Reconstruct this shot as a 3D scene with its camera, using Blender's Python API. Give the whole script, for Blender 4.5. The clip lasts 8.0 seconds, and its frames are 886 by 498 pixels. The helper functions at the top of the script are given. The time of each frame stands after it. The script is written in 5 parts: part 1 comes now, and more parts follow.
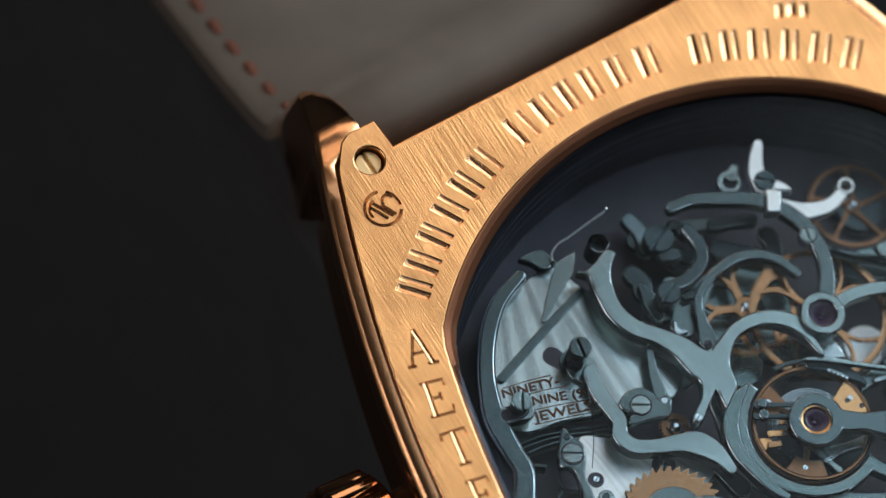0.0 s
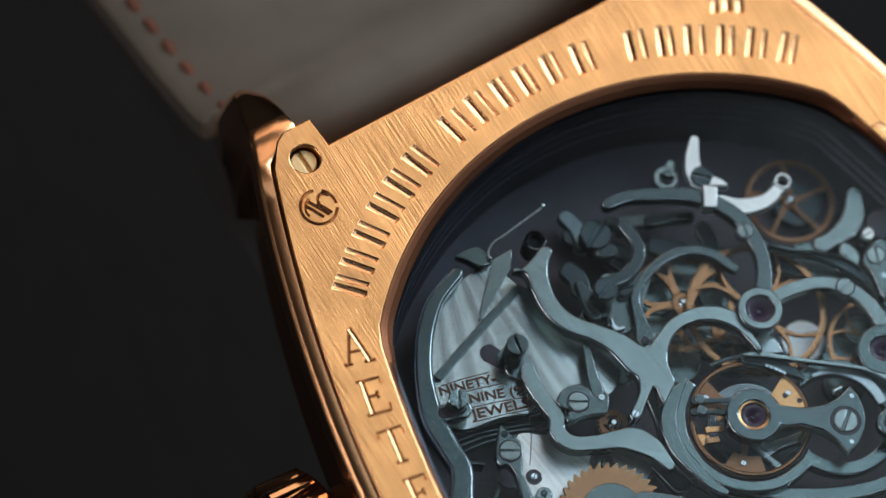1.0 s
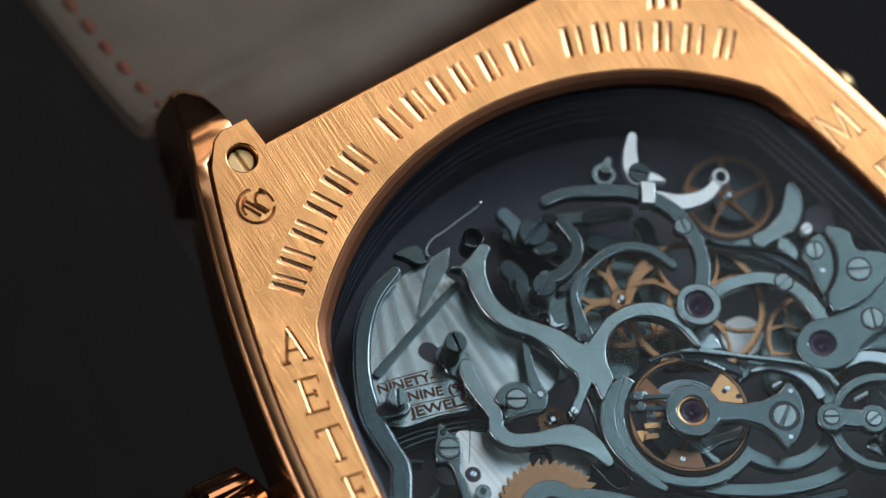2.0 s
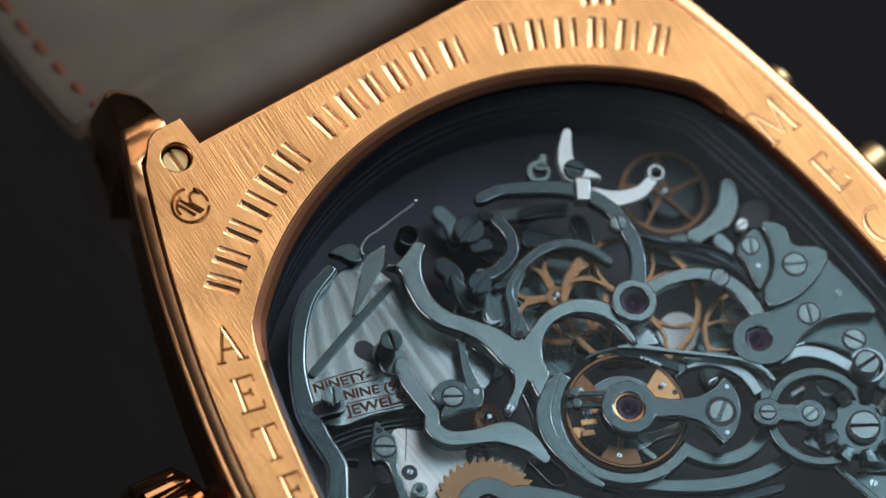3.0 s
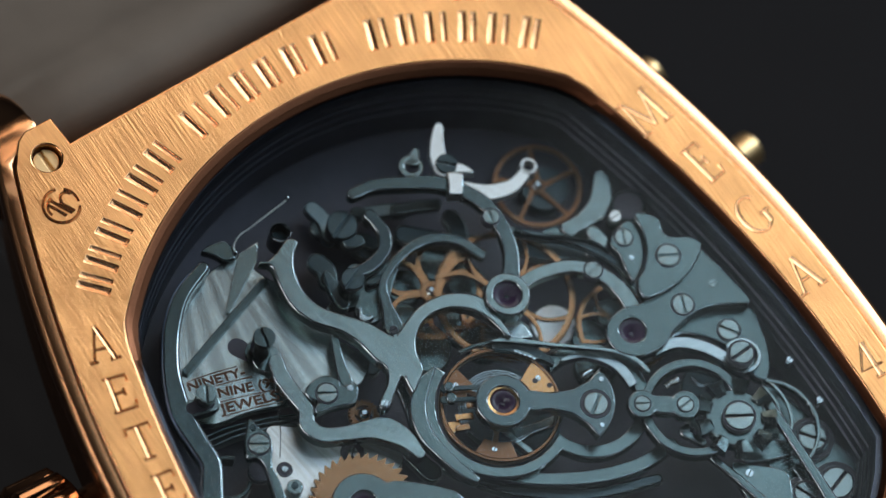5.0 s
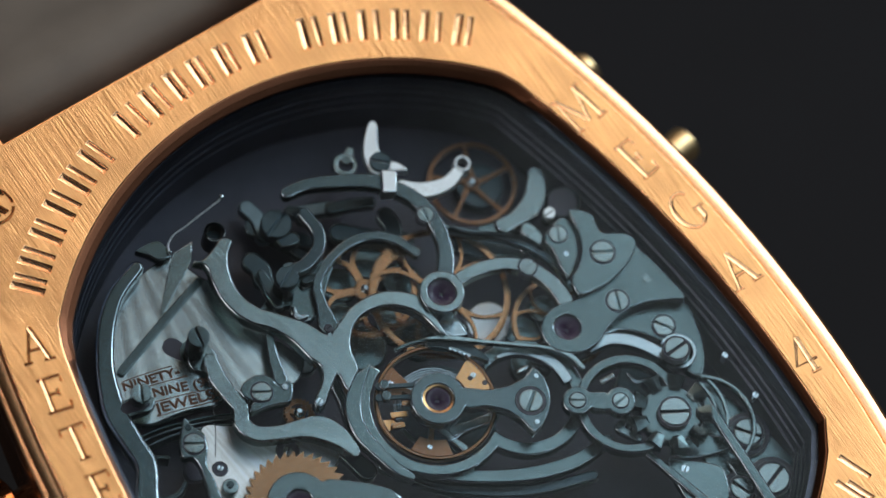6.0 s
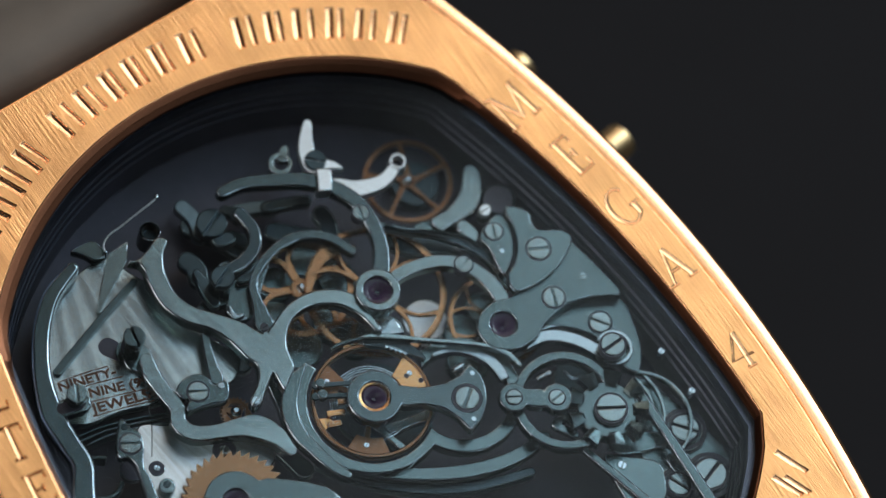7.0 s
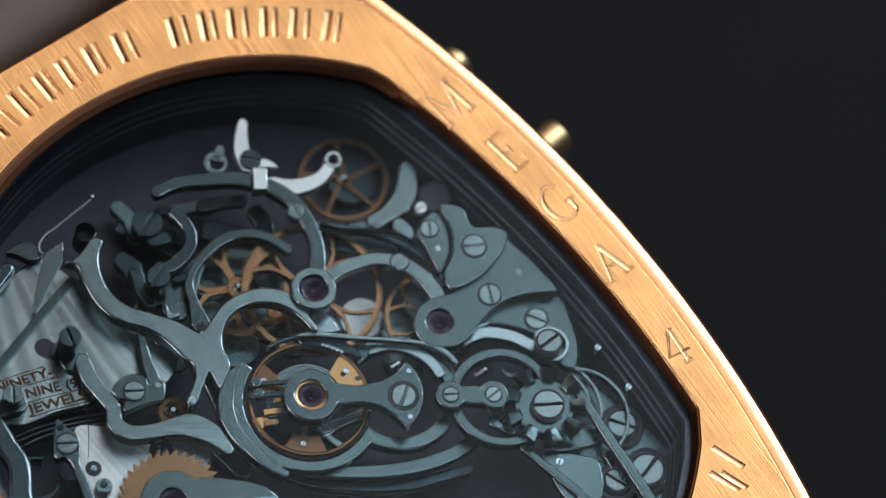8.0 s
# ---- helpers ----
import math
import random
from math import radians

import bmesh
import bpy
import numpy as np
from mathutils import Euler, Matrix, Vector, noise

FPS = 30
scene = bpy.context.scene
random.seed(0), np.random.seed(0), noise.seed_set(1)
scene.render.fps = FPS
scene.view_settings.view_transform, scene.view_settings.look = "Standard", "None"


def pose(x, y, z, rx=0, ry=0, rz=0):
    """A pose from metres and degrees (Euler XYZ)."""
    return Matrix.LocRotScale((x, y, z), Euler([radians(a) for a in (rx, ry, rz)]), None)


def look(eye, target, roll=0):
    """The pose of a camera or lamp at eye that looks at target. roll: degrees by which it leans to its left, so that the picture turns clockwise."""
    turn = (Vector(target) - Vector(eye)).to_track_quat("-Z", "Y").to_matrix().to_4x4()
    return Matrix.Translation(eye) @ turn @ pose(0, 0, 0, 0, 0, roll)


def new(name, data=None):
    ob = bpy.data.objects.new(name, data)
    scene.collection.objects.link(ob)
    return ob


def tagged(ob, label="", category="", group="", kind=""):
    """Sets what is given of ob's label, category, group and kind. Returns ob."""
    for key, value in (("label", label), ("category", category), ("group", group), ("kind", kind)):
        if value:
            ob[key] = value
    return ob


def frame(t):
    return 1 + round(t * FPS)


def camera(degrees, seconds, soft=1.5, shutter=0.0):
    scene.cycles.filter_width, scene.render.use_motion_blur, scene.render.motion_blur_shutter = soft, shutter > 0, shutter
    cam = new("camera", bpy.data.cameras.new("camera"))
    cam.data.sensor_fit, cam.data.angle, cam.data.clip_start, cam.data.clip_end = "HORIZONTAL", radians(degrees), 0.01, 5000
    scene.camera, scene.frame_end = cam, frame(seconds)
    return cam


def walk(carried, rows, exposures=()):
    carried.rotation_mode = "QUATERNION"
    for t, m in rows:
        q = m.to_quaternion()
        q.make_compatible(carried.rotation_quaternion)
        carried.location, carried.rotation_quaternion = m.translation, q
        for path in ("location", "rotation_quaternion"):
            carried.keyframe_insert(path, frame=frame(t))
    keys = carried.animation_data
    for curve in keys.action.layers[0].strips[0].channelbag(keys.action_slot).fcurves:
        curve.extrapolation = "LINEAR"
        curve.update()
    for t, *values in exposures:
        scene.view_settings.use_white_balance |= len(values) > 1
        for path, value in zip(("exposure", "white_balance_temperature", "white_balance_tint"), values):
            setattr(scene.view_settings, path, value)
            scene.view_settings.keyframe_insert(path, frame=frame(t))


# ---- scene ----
# The camera: a long macro lens on a slider over a watch that lies face down.
cam = camera(5.0, 8.0, soft=1.5)
cam.data.dof.use_dof = True
cam.data.dof.focus_distance = 0.5042
cam.data.dof.aperture_fstop = 27.0
PATH = [
    (0, -0.176529, -0.114618, 0.472283, 23.6594, -8.5894, -31.9348),
    (0.5, -0.175220, -0.115419, 0.472348, 23.6871, -8.5086, -32.1212),
    (1, -0.173822, -0.116288, 0.472440, 23.7149, -8.4264, -32.3104),
    (2.5, -0.169870, -0.118820, 0.472731, 23.7988, -8.1734, -32.8914),
    (3, -0.168494, -0.119726, 0.472858, 23.8267, -8.0872, -33.0886),
    (3.5, -0.167217, -0.120583, 0.472978, 23.8545, -8.0003, -33.2872),
    (4, -0.165844, -0.121512, 0.473125, 23.8821, -7.9128, -33.4869),
    (4.5, -0.164577, -0.122389, 0.473263, 23.9096, -7.8248, -33.6874),
    (6, -0.160597, -0.125206, 0.473768, 23.9903, -7.5591, -34.2909),
    (6.5, -0.159354, -0.126118, 0.473941, 24.0166, -7.4704, -34.4919),
    (7, -0.158019, -0.127100, 0.474141, 24.0425, -7.3818, -34.6923),
    (7.5, -0.156793, -0.128028, 0.474331, 24.0680, -7.2935, -34.8918),
    (8, -0.155475, -0.129026, 0.474548, 24.0930, -7.2055, -35.0902),
]
walk(cam, [(t, pose(x, y, z, rx, ry, rz)) for t, x, y, z, rx, ry, rz in PATH])

# World and lights: a dark studio with softboxes out of view.
world = bpy.data.worlds.new("studio_dark")
world.use_nodes = True
world.node_tree.nodes["Background"].inputs[0].default_value = (0.5, 0.62, 0.7, 1)
world.node_tree.nodes["Background"].inputs[1].default_value = 0.02
scene.world = world


def softbox(name, eye, target, sx, sy, watts, colour):
    data = bpy.data.lights.new(name, "AREA")
    data.shape, data.size, data.size_y = "RECTANGLE", sx, sy
    data.energy, data.color = watts, colour
    ob = new(name, data)
    ob.matrix_world = look(eye, target)
    return ob


softbox("key_softbox", (0.30, 0.43, 0.50), (0, 0.005, 0.016), 0.42, 0.42, 0.76, (1.0, 0.735, 0.53))
softbox("right_softbox", (0.45, 0.13, 0.33), (0, 0.005, 0.016), 0.25, 0.32, 1.30, (0.90, 0.99, 1.0))
softbox("left_softbox", (-0.40, 0.12, 0.35), (0, 0.005, 0.016), 0.34, 0.085, 0.45, (1.0, 0.86, 0.76))
top_light = softbox("overhead_softbox", (0.1208, 0.0162, 0.2), (0, 0.005, 0.016), 0.20, 0.13, 0.094, (0.82, 0.95, 0.98))
top_light.matrix_world = pose(0.1208, 0.0162, 0.2, 0, 0, 20)
scene.view_settings.exposure = 0.0

# ---- materials ----


def material(name, colour, rough=0.4, metal=0.0, grain=(1, 1, 1), grain_amt=0.15, bump=0.0, bump_dist=0.00001, patch=0.1, vary=0.0, radial=0.0, warp=0.0):
    """A surface with fine grain (noise cells per millimetre along x, y, z) and soft larger patches."""
    m = bpy.data.materials.new(name)
    m.use_nodes = True
    nt = m.node_tree
    N, L = nt.nodes, nt.links
    b = N["Principled BSDF"]
    b.inputs["Metallic"].default_value = metal
    tc = N.new("ShaderNodeTexCoord")
    mp = N.new("ShaderNodeMapping")
    mp.inputs["Scale"].default_value = [g * 1000 for g in grain]
    L.new(tc.outputs["Object"], mp.inputs["Vector"])
    info = N.new("ShaderNodeObjectInfo")
    if warp:
        wn = N.new("ShaderNodeTexNoise")
        wn.inputs["Scale"].default_value, wn.inputs["Detail"].default_value = 420.0, 3.0
        L.new(tc.outputs["Object"], wn.inputs["Vector"])
        wm = N.new("ShaderNodeVectorMath")
        wm.operation = "MULTIPLY_ADD"
        wm.inputs[1].default_value = (warp, 0.0, 0.0)
        L.new(wn.outputs["Color"], wm.inputs[0])
        L.new(tc.outputs["Object"], wm.inputs[2])
        L.new(wm.outputs[0], mp.inputs["Vector"])
    if vary:
        turn = N.new("ShaderNodeCombineXYZ")
        amount = N.new("ShaderNodeMath")
        amount.operation = "MULTIPLY"
        amount.inputs[1].default_value = 3.1
        L.new(info.outputs["Random"], amount.inputs[0])
        L.new(amount.outputs[0], turn.inputs["Z"])
        spin = N.new("ShaderNodeVectorRotate")
        spin.rotation_type = "EULER_XYZ"
        L.new(tc.outputs["Object"], spin.inputs["Vector"])
        L.new(turn.outputs[0], spin.inputs["Rotation"])
        L.new(spin.outputs[0], mp.inputs["Vector"])
    n1 = N.new("ShaderNodeTexNoise")
    n1.inputs["Scale"].default_value, n1.inputs["Detail"].default_value = 1.0, 5.0
    n1.inputs["Distortion"].default_value = 0.12
    L.new(mp.outputs["Vector"], n1.inputs["Vector"])
    n2 = N.new("ShaderNodeTexNoise")
    n2.inputs["Scale"].default_value, n2.inputs["Detail"].default_value = 260.0, 2.0
    L.new(tc.outputs["Object"], n2.inputs["Vector"])
    lo = [c * (1 - grain_amt) for c in colour]
    hi = [min(1, c * (1 + grain_amt)) for c in colour]
    ramp = N.new("ShaderNodeMix")
    ramp.data_type = "RGBA"
    ramp.inputs[6].default_value, ramp.inputs[7].default_value = (*lo, 1), (*hi, 1)
    L.new(n1.outputs["Fac"], ramp.inputs[0])
    ma = N.new("ShaderNodeMapRange")
    ma.inputs["From Min"].default_value, ma.inputs["From Max"].default_value = 0.3, 0.7
    ma.inputs["To Min"].default_value, ma.inputs["To Max"].default_value = 1 - patch, 1 + patch
    L.new(n2.outputs["Fac"], ma.inputs["Value"])
    mul = N.new("ShaderNodeMix")
    mul.data_type, mul.blend_type = "RGBA", "MULTIPLY"
    mul.inputs[0].default_value = 1.0
    L.new(ramp.outputs[2], mul.inputs[6])
    L.new(ma.outputs["Result"], mul.inputs[7])
    last = mul.outputs[2]
    if vary:
        tone = N.new("ShaderNodeMapRange")
        tone.inputs["To Min"].default_value, tone.inputs["To Max"].default_value = 1 - vary, 1 + vary
        L.new(info.outputs["Random"], tone.inputs["Value"])
        mul2 = N.new("ShaderNodeMix")
        mul2.data_type, mul2.blend_type = "RGBA", "MULTIPLY"
        mul2.inputs[0].default_value = 1.0
        L.new(last, mul2.inputs[6])
        L.new(tone.outputs["Result"], mul2.inputs[7])
        last = mul2.outputs[2]
    L.new(last, b.inputs["Base Color"])
    mr = N.new("ShaderNodeMapRange")
    mr.inputs["To Min"].default_value, mr.inputs["To Max"].default_value = max(0.02, rough * 0.9), min(1, rough * 1.1)
    L.new(n1.outputs["Fac"], mr.inputs["Value"])
    L.new(mr.outputs["Result"], b.inputs["Roughness"])
    if radial:
        b.inputs["Anisotropic"].default_value = radial
        tg = N.new("ShaderNodeTangent")
        tg.direction_type, tg.axis = "RADIAL", "Z"
        L.new(tg.outputs[0], b.inputs["Tangent"])
    if bump:
        bp = N.new("ShaderNodeBump")
        bp.inputs["Strength"].default_value, bp.inputs["Distance"].default_value = bump, bump_dist
        L.new(n1.outputs["Fac"], bp.inputs["Height"])
        L.new(bp.outputs["Normal"], b.inputs["Normal"])
    return m


def sheen_ray_material(name, colour, centre, count, amount, rough):
    """Steel ground in rays from a centre (in millimetres), their light and dark sheen put into the colour."""
    m = material(name, colour, rough, 1.0, (3, 3, 3), 0.08, 0.0, 0.0, 0.06)
    N, L = m.node_tree.nodes, m.node_tree.links
    b = N["Principled BSDF"]
    tc = N.new("ShaderNodeTexCoord")
    sub = N.new("ShaderNodeVectorMath")
    sub.operation = "SUBTRACT"
    sub.inputs[1].default_value = (centre[0] * 0.001, centre[1] * 0.001, 0.0)
    L.new(tc.outputs["Object"], sub.inputs[0])
    xyz = N.new("ShaderNodeSeparateXYZ")
    L.new(sub.outputs[0], xyz.inputs[0])
    turn = N.new("ShaderNodeMath")
    turn.operation = "ARCTAN2"
    L.new(xyz.outputs[0], turn.inputs[0])
    L.new(xyz.outputs[1], turn.inputs[1])
    value = turn.outputs[0]
    total = None
    for scale, share in ((count * 0.22, 0.75), (count, 0.35), (count * 6.0, 0.1)):
        n = N.new("ShaderNodeTexNoise")
        n.noise_dimensions = "1D"
        n.inputs["Scale"].default_value, n.inputs["Detail"].default_value = scale, 2.0
        L.new(value, n.inputs["W"])
        mr = N.new("ShaderNodeMapRange")
        mr.inputs["From Min"].default_value, mr.inputs["From Max"].default_value = 0.32, 0.68
        mr.inputs["To Min"].default_value, mr.inputs["To Max"].default_value = 1 - amount * share, 1 + amount * share
        L.new(n.outputs["Fac"], mr.inputs["Value"])
        if total is None:
            total = mr.outputs["Result"]
        else:
            mu = N.new("ShaderNodeMath")
            mu.operation = "MULTIPLY"
            L.new(total, mu.inputs[0])
            L.new(mr.outputs["Result"], mu.inputs[1])
            total = mu.outputs[0]
    old = b.inputs["Base Color"].links[0].from_socket
    mix = N.new("ShaderNodeMix")
    mix.data_type, mix.blend_type = "RGBA", "MULTIPLY"
    mix.inputs[0].default_value = 1.0
    L.new(old, mix.inputs[6])
    L.new(total, mix.inputs[7])
    L.new(mix.outputs[2], b.inputs["Base Color"])
    return m


GOLD_BRUSH = material("brushed_rose_gold", (0.86, 0.352, 0.150), 0.30, 1.0, (16, 0.22, 3), 0.55, 1.0, 0.00003, 0.16, warp=0.000004)
GOLD_SATIN = material("satin_rose_gold", (0.80, 0.44, 0.24), 0.30, 1.0, (3, 3, 3), 0.06, 0.0, 0.0, 0.05)
GOLD = material("polished_rose_gold", (0.86, 0.48, 0.26), 0.17, 1.0, (1.5, 1.5, 1.5), 0.06, 0.0, 0.0, 0.04)
GOLD_RIM = material("soft_polished_rose_gold", (0.84, 0.47, 0.26), 0.23, 1.0, (3, 3, 3), 0.08, 0.0, 0.0, 0.05)
# Lip gold is darkened: its dim reflections are put into the colour.
GOLD_LIP = material("rose_gold_lip_in_shade", (0.235, 0.10, 0.058), 0.34, 1.0, (8, 8, 8), 0.2, 0.08, 0.00001, 0.08)
GOLD_MIRROR = material("mirror_polished_rose_gold", (0.80, 0.45, 0.26), 0.09, 1.0, (1.5, 1.5, 1.5), 0.06, 0.0, 0.0, 0.04)
YELLOW_SATIN = material("satin_yellow_gold", (0.95, 0.70, 0.40), 0.42, 1.0, (8, 8, 8), 0.08, 0.1, 0.00001, 0.05)
STEEL = material("blued_grey_steel", (0.30, 0.365, 0.356), 0.22, 1.0, (9, 0.4, 2), 0.34, 0.05, 0.00001, 0.10, 0.18)
# Darker copies of the steel: shade on low or turned parts is in the colour.
STEEL_MID = material("blued_steel_half_shade", (0.152, 0.200, 0.196), 0.22, 1.0, (9, 0.4, 2), 0.34, 0.05, 0.00001, 0.10, 0.16)
STEEL_DIM = material("blued_steel_low_light", (0.125, 0.165, 0.168), 0.24, 1.0, (6, 0.5, 2), 0.16, 0.05, 0.00001, 0.10, 0.1)
STEEL_DARK = material("dark_and_shaded_steel", (0.06, 0.081, 0.088), 0.30, 1.0, (4, 1, 2), 0.2, 0.2, 0.00001, 0.15, 0.25)
STEEL_BRIGHT = material("bright_polished_steel", (0.95, 0.93, 0.90), 0.40, 1.0, (0.4, 5, 2), 0.10, 0.3, 0.00002, 0.08, 0.05)
EDGE = material("mirror_steel_edge", (0.74, 0.79, 0.80), 0.15, 1.0, (2, 2, 2), 0.06, 0.0, 0.0, 0.06)
SUNRAY = sheen_ray_material("sunray_sheen_steel", (0.70, 0.76, 0.74), (-6.0, 24.0), 13.0, 0.75, 0.24)
WHITE_RAY = sheen_ray_material("white_satin_sheen_steel", (0.93, 0.92, 0.89), (-9.5, 14.0), 30.0, 0.28, 0.34)
STEEL_PALE = material("pale_satin_steel", (0.50, 0.56, 0.57), 0.24, 1.0, (6, 0.6, 2), 0.10, 0.05, 0.00001, 0.08, 0.1)
COPPER = material("gilt_wheel_brass", (0.46, 0.24, 0.12), 0.25, 1.0, (5, 5, 5), 0.15, 0.1, 0.00001, 0.10, 0.15)
# Darker copy of the wheel brass, with shade in its colour.
SHADED_BRASS = material("dim_bronze", (0.27, 0.135, 0.075), 0.3, 1.0, (5, 5, 5), 0.2, 0.1, 0.00001, 0.12, 0.1)
GILT = material("bright_gilt_balance", (0.78, 0.42, 0.19), 0.26, 1.0, (3, 3, 3), 0.10, 0.0, 0.0, 0.08)
# Shade of the recesses and haze of the glass are put into this colour.
BLACK = material("black_and_recess_shade", (0.064, 0.058, 0.082), 0.45, 0.0, (2, 2, 2), 0.2, 0.0, 0.0, 0.2)
RUBY = material("dark_ruby", (0.05, 0.014, 0.055), 0.06, 0.0, (2, 2, 2), 0.1, 0.0, 0.0, 0.1)
LINING = material("beige_leather_lining", (0.165, 0.146, 0.132), 0.62, 0.0, (6, 6, 6), 0.10, 0.4, 0.00006, 0.10)
STITCH = material("red_brown_thread", (0.20, 0.075, 0.05), 0.8, 0.0, (12, 12, 12), 0.2, 0.3, 0.00004, 0.1)
CLOTH = material("black_table_cloth", (0.0098, 0.0102, 0.0148), 0.9, 0.0, (2, 2, 2), 0.2, 0.2, 0.00005, 0.10)
STAND = material("black_stand_cloth", (0.066, 0.074, 0.085), 0.9, 0.0, (2, 2, 2), 0.15, 0.2, 0.00005, 0.08)
PAINT = material("dark_studio_paint", (0.045, 0.047, 0.055), 0.8, 0.0, (0.02, 0.02, 0.02), 0.2, 0.0, 0.0, 0.1)
BLUED = material("blackened_steel", (0.15, 0.20, 0.22), 0.32, 1.0, (3, 3, 3), 0.2, 0.0, 0.0, 0.2)
# The purple cast of the haze over the ring is in its colour.
RING = material("blackened_hazed_ring_steel", (0.150, 0.155, 0.195), 0.42, 1.0, (3, 3, 3), 0.2, 0.0, 0.0, 0.2)
SCREW = material("screw_steel", (0.33, 0.385, 0.375), 0.26, 1.0, (6, 0.6, 2), 0.12, 0.2, 0.00001, 0.08, 0.15)
INK = material("brown_ink", (0.15, 0.06, 0.03), 0.5, 0.3, (6, 6, 6), 0.2, 0.0, 0.0, 0.1)


def crystal_material():
    """Coated sapphire: a faintly blue-green clear sheet with a weak mirror coat."""
    m = bpy.data.materials.new("coated_sapphire")
    m.use_nodes = True
    nt = m.node_tree
    nt.nodes.clear()
    out = nt.nodes.new("ShaderNodeOutputMaterial")
    tr = nt.nodes.new("ShaderNodeBsdfTransparent")
    tr.inputs[0].default_value = (0.92, 0.96, 1.0, 1)
    gl = nt.nodes.new("ShaderNodeBsdfGlossy")
    gl.inputs["Roughness"].default_value = 0.14
    fr = nt.nodes.new("ShaderNodeFresnel")
    fr.inputs["IOR"].default_value = 1.255
    mx = nt.nodes.new("ShaderNodeMixShader")
    nt.links.new(fr.outputs[0], mx.inputs[0])
    nt.links.new(tr.outputs[0], mx.inputs[1])
    nt.links.new(gl.outputs[0], mx.inputs[2])
    nt.links.new(mx.outputs[0], out.inputs[0])
    return m


SAPPHIRE = crystal_material()

# ---- shape helpers: outlines in millimetres, z counted from the case back's face ----
MM = 0.001
BACK = 16.0  # height of the case back over the table, in mm


def link_mesh(name, bm, mat, parent=None, label="", angle=35, level_sharp=True):
    for v in bm.verts:
        v.co = Vector((v.co.x * MM, v.co.y * MM, (v.co.z + BACK) * MM))
    bmesh.ops.recalc_face_normals(bm, faces=bm.faces)
    bm.normal_update()
    for fc in bm.faces:
        fc.smooth = True
    for e in bm.edges:
        if len(e.link_faces) == 2:
            one, two = e.link_faces
            level = level_sharp and (abs(one.normal.z) > 0.9995) != (abs(two.normal.z) > 0.9995)
            e.smooth = not level and one.normal.angle(two.normal, 0.0) < radians(angle)
    me = bpy.data.meshes.new(name)
    bm.to_mesh(me)
    bm.free()
    for one in (mat if isinstance(mat, (list, tuple)) else [mat]):
        me.materials.append(one)
    ob = new(name, me)
    if parent is not None:
        ob.parent = parent
    if label:
        tagged(ob, label)
    return ob


part = link_mesh


def arc(cx, cy, r, a0, a1, n=24, ry=None):
    ry = r if ry is None else ry
    return [(cx + r * math.cos(radians(a0 + (a1 - a0) * i / n)), cy + ry * math.sin(radians(a0 + (a1 - a0) * i / n))) for i in range(n + 1)]


def circle(cx, cy, r, n=40):
    return arc(cx, cy, r, 0, 360, n)[:-1]


def spline(pts, closed=False, step=8):
    """A smooth line through a few control points."""
    p = [Vector((*q, 0)[:3]) for q in pts]
    n, out = len(p), []
    for i in range(n if closed else n - 1):
        a, b, c, d = (p[(i + k) % n] if closed else p[min(max(i + k, 0), n - 1)] for k in (-1, 0, 1, 2))
        for s in range(step):
            t = s / step
            out.append(0.5 * (2 * b + (c - a) * t + (2 * a - 5 * b + 4 * c - d) * t * t + (3 * b - a - 3 * c + d) * t ** 3))
    if not closed:
        out.append(p[-1])
    return out


def flat(pts):
    return [(v[0], v[1]) for v in pts]


def area(o):
    return sum(o[i - 1][0] * o[i][1] - o[i][0] * o[i - 1][1] for i in range(len(o))) / 2


def inset(o, d):
    """The closed outline o, moved inwards by d (o runs anticlockwise)."""
    out, n = [], len(o)
    for i in range(n):
        a, b, c = Vector(o[i - 1]), Vector(o[i]), Vector(o[(i + 1) % n])
        u, v = (b - a), (c - b)
        u = u.normalized() if u.length > 1e-9 else v.normalized()
        v = v.normalized() if v.length > 1e-9 else u
        m = Vector((-u.y - v.y, u.x + v.x))
        m = m.normalized() if m.length > 1e-6 else Vector((-u.y, u.x))
        k = max(0.5, m.dot(Vector((-v.y, v.x))))
        out.append((b.x + m.x * d / k, b.y + m.y * d / k))
    return out


def ccw(o):
    o = flat(o)
    return o if area(o) > 0 else o[::-1]


def plate(bm, outline, z0, z1, bev=0.08, holes=(), edge=0):
    """A flat sheet with chamfered rims, holes and walls; the chamfer takes material slot edge."""
    loops = []
    for k, o in enumerate([outline, *holes]):
        o = ccw(o)
        sg = 1 if k == 0 else -1
        rings = [(inset(o, sg * bev * u), z1 - bev * d) for u, d in ((1.0, 0.0), (0.5, 0.14), (0.12, 0.43))] + [(o, z1 - bev), (o, z0)] if bev else [(o, z1), (o, z0)]
        vs = [[bm.verts.new((x, y, z)) for x, y in ring] for ring, z in rings]
        n = len(o)
        for j, (a, b) in enumerate(zip(vs, vs[1:])):
            for i in range(n):
                fc = bm.faces.new((a[i], a[(i + 1) % n], b[(i + 1) % n], b[i]))
                fc.material_index = edge if bev and j < 3 else 0
        loops.append(vs)
    for side in (0, -1):
        edges = []
        for vs in loops:
            ring = vs[side]
            for i in range(len(ring)):
                e = bm.edges.get((ring[i], ring[(i + 1) % len(ring)]))
                if e:
                    edges.append(e)
        bmesh.ops.triangle_fill(bm, use_beauty=True, use_dissolve=False, edges=edges)
    return bm


def sheet(name, outline, z0, z1, mat, parent, label="", bev=0.08, holes=(), edge=0):
    return part(name, plate(bmesh.new(), outline, z0, z1, bev, holes, edge), mat, parent, label)


